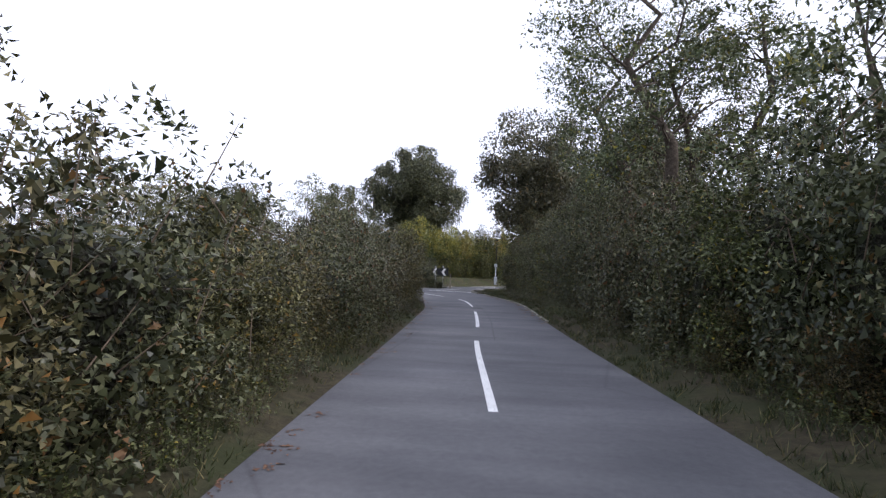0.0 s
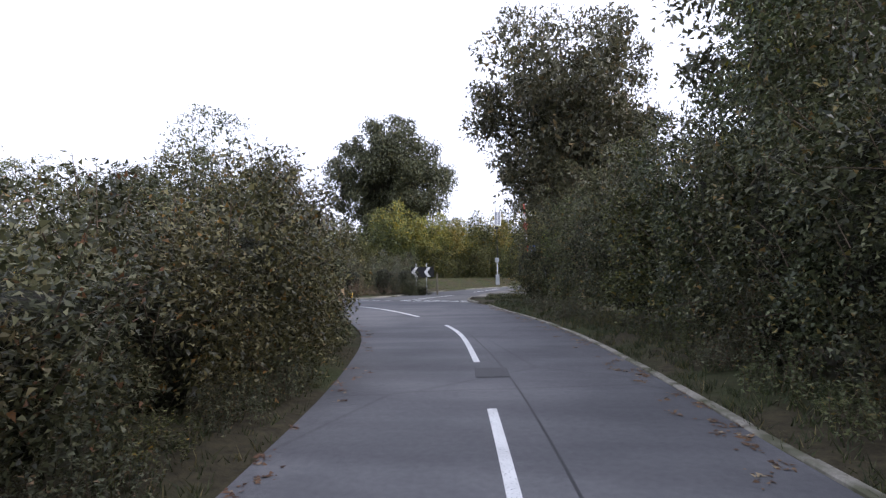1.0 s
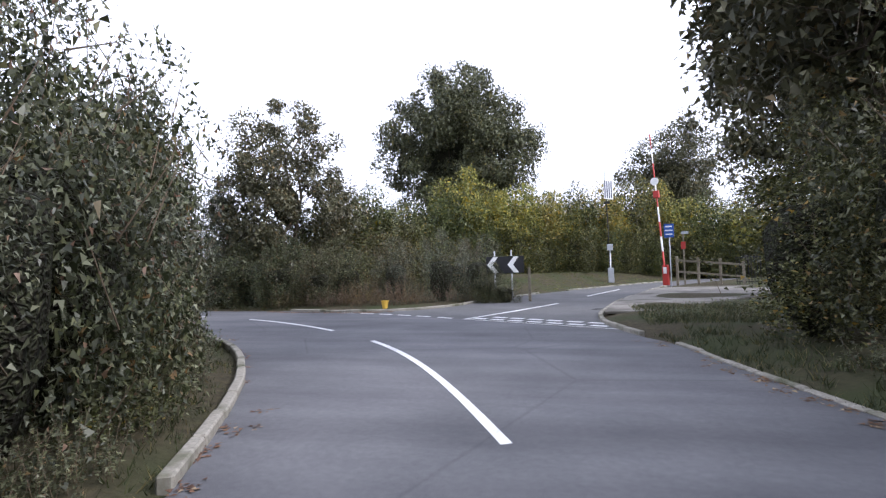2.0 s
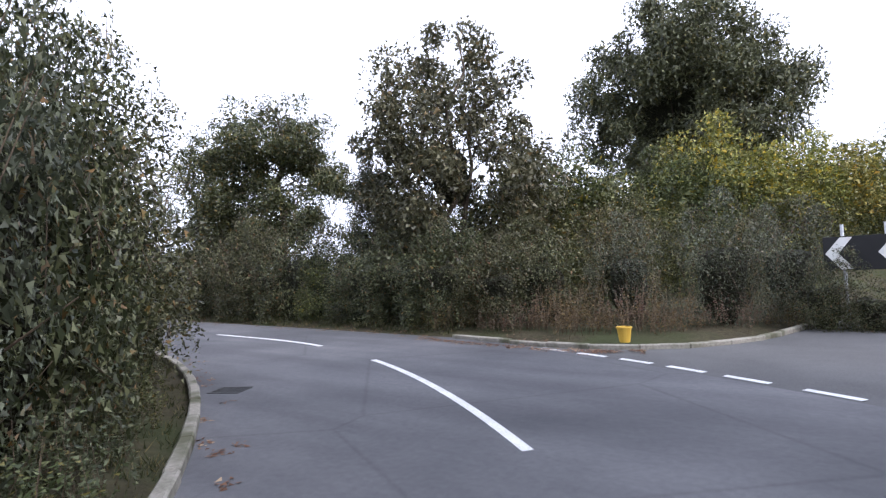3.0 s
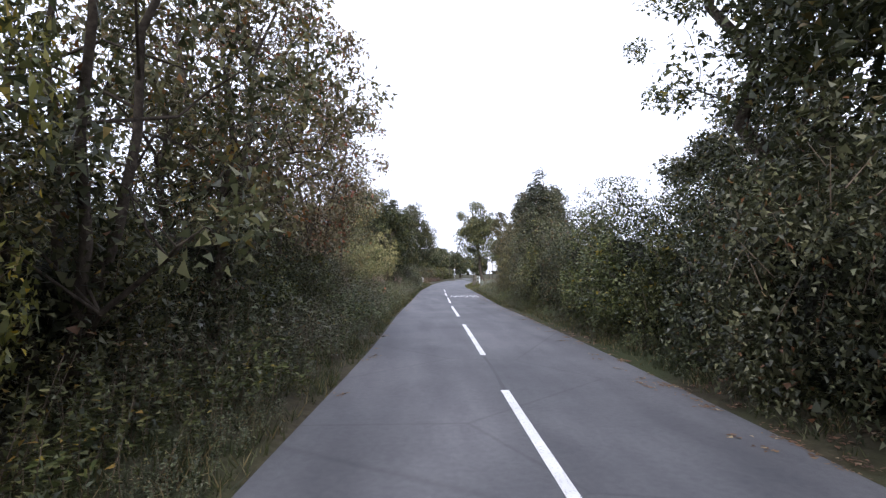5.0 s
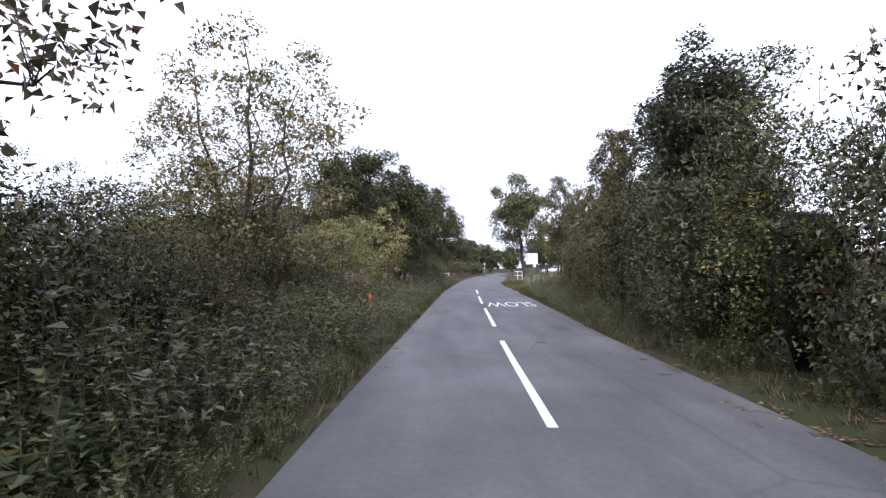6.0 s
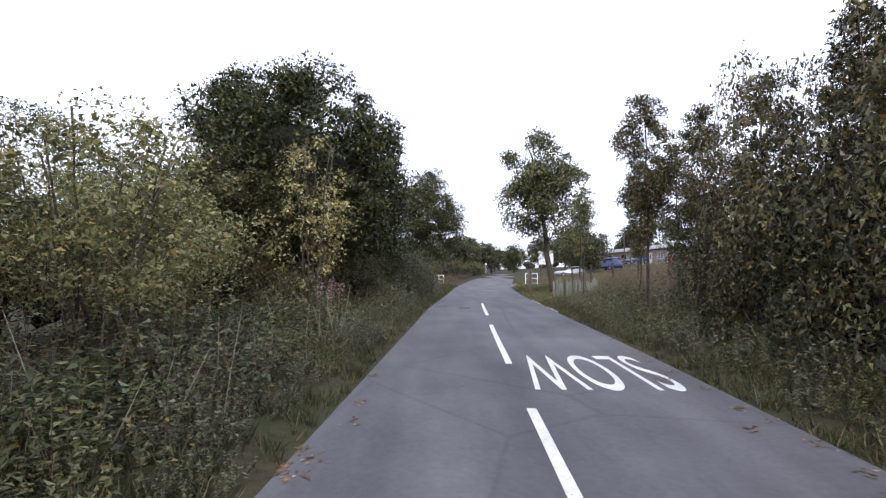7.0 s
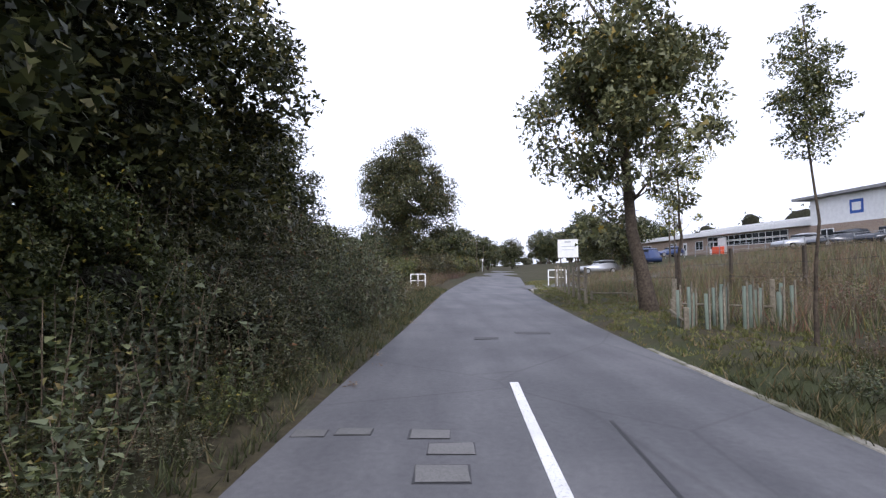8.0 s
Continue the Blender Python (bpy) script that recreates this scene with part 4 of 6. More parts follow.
def hedge(line, side, start, stop, step, off, kinds, heights, group, jitter=0.25, girth=1.0):
    """Bushes along a line: side 1 is on its left, -1 on its right; heights are (metres along, metres tall)."""
    s = start
    while s < stop:
        p, d, _ = at_length(line, s)
        nrm = np.array([-d[1], d[0]]) * side
        want = np.interp(s, [a for a, _ in heights], [b for _, b in heights]) * pick.uniform(0.8, 1.16)
        ob = pick.choice(kinds)
        o = off + pick.uniform(-jitter, jitter)
        q = p + nrm * o
        size = max(0.62, min(1.35, want / HEIGHT[ob]))
        z = float(ground_height(q[0], q[1])) - 0.04
        c = placed(ob, q[0], q[1], z, math.degrees(math.atan2(nrm[1], nrm[0])) - 90 + pick.uniform(-28, 28), 1.0, 1.0)
        wide = girth * pick.uniform(0.92, 1.12) * (size if size < 1 else size**0.6)
        c.matrix_basis = c.matrix_basis @ Matrix.Diagonal((wide, wide * pick.uniform(0.9, 1.05), want / HEIGHT[ob], 1))
        c["group"] = group
        s += step * pick.uniform(0.85, 1.15)


def LEN(x, y):
    return length_to(LEFT, x, y)


def REN(x, y):
    return length_to(RIGHT, x, y)


# the lane before the bend, its left
s0 = LEN(0.25, -1)
hedge(LEFT, 1, s0, LEN(-2.6, 28), 1.6, 1.5, MID + BRM + MID, [(s0, 2.65), (LEN(-0.3, 7), 2.6), (LEN(-0.5, 11), 2.45), (LEN(-0.6, 12.5), 2.7), (LEN(-0.8, 14.5), 2.5), (LEN(-1.3, 20), 2.85), (LEN(-2, 25.5), 3.4), (LEN(-2.6, 28), 3.5)], "hedge along the lane")
hedge(LEFT, 1, LEN(-2.6, 28), LEN(-10.3, 39.5), 1.6, 1.75, TAL + BRM + GRY, [(LEN(-2.6, 28), 3.5), (LEN(-4.2, 32), 4.6), (LEN(-7.5, 37), 5.0), (LEN(-10.3, 39.5), 4.2)], "hedge inside the bend", girth=0.85)
hedge(LEFT, 1, LEN(-10.3, 39.5), LEN(-18, 42.5), 1.7, 1.6, BRM + TAL, [(LEN(-10.3, 39.5), 5.0), (LEN(-12, 40.6), 5.8), (LEN(-14, 41.4), 5.4), (LEN(-18, 42.5), 4.2)], "hedge inside the bend", girth=0.85)
hedge(LEFT, 1, LEN(-3.4, 30), LEN(-17, 42), 2.0, 3.9, TAL, [(LEN(-4, 31), 5.8), (LEN(-10, 39.4), 6.0), (LEN(-17, 42), 4.8)], "hedge inside the bend")
hedge(LEFT, 1, LEN(0.2, 1), LEN(-3.4, 30), 1.1, 0.72, WED, [(LEN(0.2, 1), 0.5), (LEN(-3.4, 30), 0.55)], "low plants under the hedge", 0.15, 0.8)
# the lane before the bend, its right
hedge(RIGHT, -1, REN(4.9, -1), REN(2.9, 26), 1.9, 2.45, TAL + THZ + BRM, [(REN(5.3, -9), 5.4), (REN(4.4, 5), 5.0), (REN(3.9, 10), 4.5), (REN(3.3, 18), 5.2), (REN(2.9, 26), 5.6)], "tall hedge along the lane")
hedge(RIGHT, -1, REN(4.9, -1), REN(3.0, 25), 2.4, 5.0, TAL + THZ, [(REN(5.3, -9), 6.4), (REN(4.4, 5), 6.2), (REN(3.9, 10), 5.6), (REN(2.9, 26), 6.0)], "tall hedge along the lane", 0.4, 1.1)
hedge(RIGHT, -1, REN(2.9, 26), REN(0.6, 37.5), 1.9, 2.6, TAL + THZ, [(REN(2.9, 26), 5.6), (REN(0.6, 37.5), 5.6)], "tall hedge along the lane")
hedge(RIGHT, -1, REN(4.6, 2), REN(1.0, 36), 1.5, 1.25, WED, [(REN(4.6, 2), 0.55), (REN(1, 36), 0.7)], "weeds on the verge", 0.3)
hedge(RIGHT, -1, REN(4.8, 0), REN(2.9, 26), 2.2, 1.75, BRM + MID, [(REN(4.8, 0), 1.3), (REN(2.9, 26), 1.6)], "brambles at the foot of the hedge", 0.2, 0.75)
# after the bend, its left: weeds, brown bushes and thickets
hedge(LEFT, 1, LEN(-17, 42.2), LEN(-50, 44.8), 1.1, 1.25, WED, [(LEN(-17, 42.2), 1.0), (LEN(-30, 43.6), 1.1), (LEN(-50, 44.8), 0.8)], "weeds on the verge", 0.35)
hedge(LEFT, 1, LEN(-18.5, 42.6), LEN(-46, 44.5), 1.8, 3.1, MID + BRM + HAZ, [(LEN(-18.5, 42.6), 2.8), (LEN(-25, 43.3), 3.4), (LEN(-34, 43.9), 3.2), (LEN(-46, 44.5), 2.6)], "thicket along the lane")
hedge(LEFT, 1, LEN(-46, 44.5), LEN(-64, 45.7), 0.9, 3.3, WED + WED + DRY, [(LEN(-46, 44.5), 1.35), (LEN(-64, 45.7), 1.2)], "tall weeds on the verge", 0.5, 1.2)
hedge(LEFT, 1, LEN(-38, 44.1), LEN(-64, 45.7), 0.95, 2.2, WED, [(LEN(-46, 44.5), 1.25), (LEN(-64, 45.7), 1.0)], "tall weeds on the verge", 0.6, 1.2)
hedge(LEFT, 1, LEN(-46, 44.5), LEN(-56, 45.2), 1.6, 4.8, MID + HAZ + BRM, [(LEN(-46, 44.5), 3.2), (LEN(-51, 44.9), 3.0), (LEN(-56, 45.2), 2.6)], "thicket along the lane")
hedge(LEFT, 1, LEN(-50, 44.8), LEN(-76, 46.5), 0.95, 1.2, WED, [(LEN(-50, 44.8), 0.8), (LEN(-66, 45.8), 0.65), (LEN(-76, 46.5), 0.6)], "weeds on the verge", 0.5)
hedge(LEFT, 1, LEN(-62, 45.5), LEN(-76, 46.5), 1.1, 2.6, WED + WED + BRM, [(LEN(-62, 45.5), 1.0), (LEN(-76, 46.5), 1.0)], "nettles and brambles under the dark trees", 0.5)
hedge(LEFT, 1, LEN(-66, 45.8), LEN(-86, 47.4), 1.5, 1.5, WED + BRM, [(LEN(-66, 45.8), 0.9), (LEN(-78, 46.7), 1.9), (LEN(-86, 47.4), 1.6)], "weeds on the verge", 0.3)
hedge(LEFT, 1, LEN(-62, 45.5), LEN(-86, 47.4), 2.4, 5.2, FHZ + MID, [(LEN(-62, 45.5), 2.8), (LEN(-70, 46), 3.8), (LEN(-86, 47.4), 3.4)], "thicket under the dark trees", 0.4, 1.1)
hedge(LEFT, 1, LEN(-65, 45.7), LEN(-72, 46.2), 1.8, 3.4, BRM + MID, [(LEN(-65, 45.7), 1.6), (LEN(-72, 46.2), 2.2)], "thicket under the dark trees", 0.3)
hedge(LEFT, 1, LEN(-70, 46.0), LEN(-88, 47.6), 1.9, 2.7, HAZ + BRM + HAZ, [(LEN(-72, 46.2), 2.4), (LEN(-80, 46.9), 3.0), (LEN(-88, 47.6), 2.2)], "thicket under the dark trees", 0.3)
hedge(LEFT, 1, LEN(-88, 47.6), LEN(-200, 64), 3.6, 4.4, FAR, [(LEN(-88, 47.6), 2.2), (LEN(-100, 48.8), 2.0), (LEN(-130, 52.5), 2.9), (LEN(-200, 64), 3.4)], "hedge along the far lane", 0.4, 1.3)
hedge(LEFT, 1, LEN(-88, 47.6), LEN(-140, 54), 2.4, 1.9, DRY, [(LEN(-88, 47.6), 1.0), (LEN(-140, 54), 1.1)], "dead bracken on the verge", 0.5, 1.3)
# after the bend, its right
hedge(RIGHT, -1, REN(-12.5, 47.1), REN(-30, 48.5), 1.7, 1.5, BRM + HAZ + BRM, [(REN(-12.5, 47.1), 2.4), (REN(-18, 47.6), 3.0), (REN(-24, 48.0), 3.5), (REN(-30, 48.5), 3.4)], "bramble hedge along the lane")
hedge(RIGHT, -1, REN(-29, 48.4), REN(-46, 49.3), 1.8, 1.95, TAL + BRM + THZ + HAZ, [(REN(-29, 48.4), 3.1), (REN(-33, 48.65), 3.6), (REN(-37, 48.9), 4.4), (REN(-46, 49.3), 4.8)], "tall hedge along the lane")
hedge(RIGHT, -1, REN(-13, 47.15), REN(-25, 48.1), 2.3, 4.3, TAL + THZ, [(REN(-13, 47.15), 4.0), (REN(-18, 47.6), 4.2), (REN(-25, 48.1), 4.6)], "thicket behind the bramble hedge", 0.4, 1.05)
hedge(RIGHT, -1, REN(-14, 47.2), REN(-62, 50.4), 2.0, 0.95, WED, [(REN(-14, 47.2), 0.5), (REN(-62, 50.4), 0.7)], "weeds on the verge", 0.2)
hedge(RIGHT, -1, REN(-46, 49.3), REN(-64.5, 50.5), 1.5, 2.5, TAL + TAL + MID, [(REN(-46, 49.3), 4.8), (REN(-50, 49.5), 4.4), (REN(-54, 49.85), 4.2), (REN(-60, 50.2), 5.2), (REN(-64.5, 50.5), 5.0)], "overgrown hedge along the lane")
hedge(RIGHT, -1, REN(-63.5, 50.5), REN(-75, 51.3), 1.0, 2.3, DRY + WED + DRY, [(REN(-63, 50.5), 1.2), (REN(-71, 51), 1.1), (REN(-75, 51.3), 0.5)], "dead weeds at the field's edge", 0.6)
hedge(RIGHT, -1, REN(-66, 50.7), REN(-73, 51.1), 1.1, 1.5, WED, [(REN(-66, 50.7), 0.9), (REN(-71, 51), 0.7), (REN(-73, 51.1), 0.4)], "weeds on the verge", 0.35)
# round the junction
for x, y, k, tall, turn in [(-7.3, 50.6, GRY[0], 3.2, 10), (-6.0, 52.2, GRY[0], 3.0, 70), (-9.4, 50.8, GRY[0], 2.9, -30), (-11.6, 50.0, BRM[0], 2.7, 20), (-10.2, 52.6, MID[0], 3.6, 5),
        (-5.35, 50.75, BRM[1], 1.75, 30), (-4.5, 50.85, BRM[0], 1.25, -10), (-7.2, 54.4, MID[1], 3.0, 40), (-16.6, 53.4, TAL[0], 5.4, 20), (-13.6, 53.0, THZ[0], 5.0, 60), (-19.0, 53.0, THZ[1], 5.0, 10)]:
    c = placed(k, x, y, float(ground_height(x, y)) - 0.03, turn, 0.85 if tall > 2 else 0.5, tall / HEIGHT[k] / (0.85 if tall > 2 else 0.5), 1.0)
    c["group"] = "bushes at the junction"
for x, y, k in [(-12.6, 48.6, 0), (-11.3, 48.3, 1), (-10.3, 48.4, 0), (-9.0, 48.9, 1), (-8.0, 49.3, 0), (-7.0, 50.0, 1), (-6.0, 50.9, 0), (-5.1, 51.7, 1), (-9.7, 48.0, 0), (-14, 48.5, 0), (-12.0, 48.0, 1), (-13.3, 48.1, 0), (-8.6, 48.6, 0), (-10.8, 48.9, 0)]:
    c = placed(DRY[k], x, y, float(ground_height(x, y)) - 0.03, pick.uniform(0, 360), pick.uniform(0.75, 1.05), pick.uniform(0.8, 1.1))
    c["group"] = "dead weeds at the junction"
screen = smooth_line([(-15, 56), (-12.0, 61), (-8, 66), (-3.5, 71), (1.5, 75.5), (8, 78.5), (16, 78), (25, 71)])
hedge(screen, 1, 0, 9, 2.1, 0.0, FHZ, [(0, 6.4), (9, 7.0)], "hedge behind the junction", 0.5, 1.1)
hedge(screen, 1, 9, 54, 2.1, 0.0, FYL + FHZ, [(9, 7.6), (20, 8.2), (35, 8.4), (54, 8.0)], "yellowing hedge behind the junction", 0.7, 1.1)
hedge(screen, 1, 4, 50, 2.8, 1.8, FHZ, [(0, 6.4), (52, 6.4)], "yellowing hedge behind the junction", 0.4, 1.2)
hedge(screen, 1, 0, 54, 2.2, -1.6, FHZ, [(0, 4.4), (20, 4.6), (54, 4.6)], "hedge behind the junction", 0.3)
for x, y, tall in [(5.4, 41.5, 4.2), (4.0, 40.3, 4.6), (6.5, 44, 5.4), (8.8, 47.5, 5.5), (11.5, 52, 5.8), (13.5, 56, 5.5), (14, 61, 5.5), (2.6, 39.4, 4.2)]:
    k = pick.choice(TAL + THZ)
    c = placed(k, x, y, float(ground_height(x, y)) - 0.03, pick.uniform(40, 130), 0.95, tall / HEIGHT[k] / 0.95)
    c["group"] = "tall hedge beside the side road"
for x, y in [(0.9, 42.6), (1.6, 43.8), (2.6, 42.2), (3.6, 44.4), (2.9, 45.6), (4.9, 47.0), (6.6, 48.6)]:
    c = placed(pick.choice(WED), x, y, float(ground_height(x, y)) - 0.03, pick.uniform(0, 360), 0.6, 0.7)
    c["group"] = "weeds beside the footpath"
hedge(RIGHT, -1, REN(-46, 49.3), REN(-64, 50.55), 1.7, 1.5, WED, [(REN(-46, 49.3), 1.0), (REN(-64, 50.55), 1.0)], "weeds on the verge", 0.3)
hedge(smooth_line([(-50, 37.4), (-57, 37.2), (-66, 37.6)]), 1, 0, 16, 2.0, 0.0, TAL + THZ, [(0, 4.6), (9, 5.2), (16, 5.2)], "thicket behind the yellow bushes", 0.4, 1.1)
hedge(LEFT, 1, LEN(-4.2, 32), LEN(-17, 42.2), 1.15, 0.85, WED, [(LEN(-4.2, 32), 0.6), (LEN(-17, 42.2), 0.7)], "low plants behind the kerb", 0.15, 0.85)
hedge(LEFT, 1, LEN(-20, 42.9), LEN(-84, 47.2), 1.0, 0.6, WED, [(LEN(-20, 42.9), 0.38), (LEN(-84, 47.2), 0.34)], "low plants at the road's edge", 0.15, 0.7)
hedge(RIGHT, -1, REN(-44, 49.2), REN(-66, 50.7), 1.1, 0.65, WED, [(REN(-44, 49.2), 0.4), (REN(-66, 50.7), 0.4)], "low plants at the road's edge", 0.15, 0.7)
hedge(LEFT, 1, LEN(-19, 42.8), LEN(-52, 44.9), 2.5, 7.2, TAL + THZ, [(LEN(-19, 42.8), 4.6), (LEN(-35, 43.9), 4.8), (LEN(-52, 44.9), 4.4)], "deep thicket behind the trees", 0.6, 1.15)
# bright bushes and brown bush on the left after the bend
for ob, x, y, w, tall, turn, label in [(BRN[0], -25.0, 40.3, 1.25, 5.4, 175, ""), (BRN[0], -22.4, 40.2, 1.1, 4.8, 195, "")]:
    c = placed(ob, x, y, 0.05, turn, 1.0, 1.0, 1.0, label)
    c.matrix_basis = c.matrix_basis @ Matrix.Diagonal((w, w, tall / HEIGHT[ob], 1))


# ---- trees ----
OAK = [tree(201 + k, 12.0, 5.2, 1.6, 110, 135, 0.19, HIGHOAK, "broad dark green oak tree", 0.34, 0.19, inner=0.36, shell=0.25) for k in range(2)]
NEAROAK = [tree(206 + k, 12.0, 4.9, 0.6, 130, 210, 0.14, OAKLEAF, "broad dark green oak tree", 0.34, 0.18, shell=0.2, mass=0.8, fill=70) for k in range(2)]
GREAT = tree(211, 21.0, 10.2, 3.0, 190, 190, 0.3, HIGHOAK, "great round-headed oak behind the hedge", 0.6, 0.15, inner=0.5, shell=0.4)
DISTANT = [tree(216 + k, 12.0, 5.4, 1.0, 50, 30, 0.6, OAKLEAF, "dark oak in the distant tree line", 0.3, 0.26, inner=0.42, shell=0.3, fill=40) for k in range(2)]
RUSSET = tree(228, 9.2, 3.2, 0.8, 90, 80, 0.12, RUSSETLEAF, "thin tree with brown and olive autumn leaves", 0.1, 0.17, stems=4, mass=0.12)
LIGHT = [tree(221 + k, 9.6, 3.3, 1.2, 80, 75, 0.12, ASHLEAF, "thin-crowned young tree with many stems", 0.075, 0.17, stems=4, ivy=0.3, mass=0.12) for k in range(2)]
SCRUB = tree(227, 10.2, 3.9, -1.0, 135, 115, 0.16, HIGHOAK, "bushy young oak with an open top", 0.16, 0.18, stems=3, mass=0.42, inner=0.2)
ASH = tree(231, 9.8, 3.3, 2.0, 110, 100, 0.16, ASHLEAF, "ash tree with an airy oval crown", 0.2, 0.19, lean=(0, -1.3), shell=0.15, mass=0.35)
SLIM = tree(241, 6.4, 0.78, 1.2, 80, 70, 0.07, HAWTHORN, "slim upright young tree", 0.05, 0.3, mass=0.35)
SPARSE = tree(253, 6.8, 0.68, 2.7, 75, 32, 0.075, ASHLEAF, "slim young street tree with a sparse crown", 0.036, 0.32, shell=0.1, mass=0.2)
YOUNG = tree(257, 5.6, 1.25, 0.5, 42, 34, 0.1, GOLDLEAF, "young tree with thin stems and sparse golden leaves", 0.03, 0.24, stems=5, mass=0.1)
DOME = tree(259, 4.7, 2.5, 0.7, 80, 70, 0.085, SALLOW, "domed sallow bush with brown stems and yellow-green leaves", 0.04, 0.2, stems=8, mass=0.2, shell=0.6)
SLIMY = tree(251, 6.2, 0.9, 1.8, 40, 70, 0.075, YELLOWING, "slim young tree with yellowing leaves", 0.06, 0.28, mass=0.25)
DENSE = tree(261, 10.2, 4.7, 0.0, 150, 190, 0.14, DEEPLEAF, "dense dark tree with leaves down to the ground", 0.3, 0.17, shell=0.5, mass=0.95, inner=0.5)
IVY = tree(271, 13.0, 3.6, 4.5, 70, 85, 0.12, ASHLEAF, "tall tree with an ivy-clad brown trunk", 0.3, 0.18, ivy=0.62, stems=2, mass=0.4)
OVERHANG = tree(273, 13.5, 4.3, 4.2, 75, 60, 0.11, ASHLEAF, "tall tree with a brown trunk and thin overhanging branches", 0.3, 0.15, lean=(-1.6, 0.6), mass=0.25)
PINE = tree(281, 6.6, 0.85, 0.3, 80, 110, 0.085, GREYLEAF, "narrow dark blue-green conifer", 0.09, 0.33, mass=0.8, squash=1.3)


def plant(ob, x, y, turn=0.0, size=1.0, tall=1.0, label="", group="", sink=0.06):
    c = placed(ob, x, y, float(ground_height(x, y)) - sink, turn, size, tall, 1.0, label)
    if group:
        c["group"] = group
    return c


plant(GREAT, -11.9, 76, 20, 0.82, 1.19)
plant(OAK[0], 9.0, 89, 70, 1.15, 1.2, "round-headed oak tree far behind the hedge")
plant(OAK[1], 9.0, 51.5, 100, 1.0, 1.2, "spreading oak tree beside the side road")
plant(OAK[0], 4.6, 40.4, 150, 1.05, 1.2, "oak tree rising out of the tall hedge")
plant(LIGHT[1], -3.3, 14.1, 130, 0.41, 1.1, "young hazel tree rising out of the hedge")
plant(OVERHANG, 6.9, 20.2, 10, 0.95, 1.0)
plant(OVERHANG, 6.5, 14.0, -15, 0.95, 0.95)
plant(IVY, 8.6, 17.0, 130, 0.9, 0.95)
plant(OAK[1], 9.2, 27.5, 30, 0.78, 1.2, "oak tree rising out of the tall hedge")
plant(LIGHT[0], 7.6, 25.5, 40, 1.0, 1.05, "thin-crowned tree rising out of the tall hedge")
plant(LIGHT[1], 8.6, 9.5, 80, 1.0, 1.0, "thin-crowned tree rising out of the tall hedge")
plant(SCRUB, -15.5, 51.2, 30, 1.0, 1.1)
plant(LIGHT[1], -24.0, 40.6, 20, 0.95, 1.0, "thin-crowned young tree inside the bend")
plant(NEAROAK[1], -27.0, 52.8, 0, 0.98, 1.02, "oak tree rising out of the hedge")
plant(PINE, -19.2, 51.4, 0, 1.0, 1.0)
plant(OAK[0], -35.5, 55.5, 250, 0.75, 0.8, "oak tree behind the tall hedge")
for x, y, s, t in [(-31.5, 41.0, 1.0, 20), (-35.5, 40.8, 1.05, 140), (-39.4, 41.3, 0.9, 260), (-27.9, 41.1, 1.0, 90)]:
    plant((LIGHT[int(t / 20) % 2], RUSSET)[int(t / 10) % 4 == 2], x, y, t, s, 1.05, "", "trees along the lane")
plant(FYL[0], -25.6, 41.3, 60, 0.5, 2.0, "tall bush with golden autumn leaves")
plant(IVY, -30.9, 51.6, 60, 0.85, 0.95, "tall ivy-clad tree rising out of the hedge")
plant(RUSSET, -49.5, 40.6, 75, 0.92, 0.95, "", "trees along the lane")
plant(RUSSET, -52.8, 39.2, 175, 0.8, 0.85, "", "trees along the lane")
plant(DENSE, -70.9, 40.9, 30, 1.06, 1.0)
plant(DENSE, -76.8, 40.9, 140, 0.95, 0.94)
plant(DENSE, -82.5, 41.4, 240, 0.7, 0.9)
plant(DENSE, -67.0, 39.2, 310, 0.72, 0.8)
plant(YOUNG, -64.6, 42.9, 20, 1.0, 1.0)
plant(DOME, -57.8, 41.4, 140, 0.92, 0.92)
plant(DOME, -60.6, 40.4, 40, 0.85, 0.95)
plant(PINE, -47.6, 51.6, 40, 1.5, 0.7, "dark narrow tree at the hedge's end")
plant(PINE, -49.6, 52.2, 170, 1.5, 0.62, "dark narrow tree at the hedge's end")
plant(SLIM, -53.2, 51.9, 10, 1.1, 0.98, "slim young tree rising out of the hedge")
for x, y, s in [(-56.6, 52.7, 1.2), (-58.4, 53.2, 0.98), (-60.6, 53.0, 0.92), (-63.2, 53.2, 0.95), (-65.0, 53.4, 0.86)]:
    plant(SLIM, x, y, x * 37, s, 1.04, "slim young tree rising out of the hedge", "young trees in the hedge")
plant(SLIM, -65.9, 52.9, 80, 1.15, 1.05, "slim young tree at the field's edge")
plant(SLIM, -70.0, 54.4, 20, 1.0, 1.0)
plant(SPARSE, -75.6, 53.75, 60, 0.95, 0.94)
plant(ASH, -82.0, 53.85, 0, 1.05, 1.03)
plant(SLIMY, -85.5, 56.5, 10, 1.2, 0.95, "young field tree with yellow leaves")
plant(NEAROAK[0], -118, 45.2, 45, 1.28, 1.08, "broad oak tree standing beside the far lane")
far = random.Random(3)
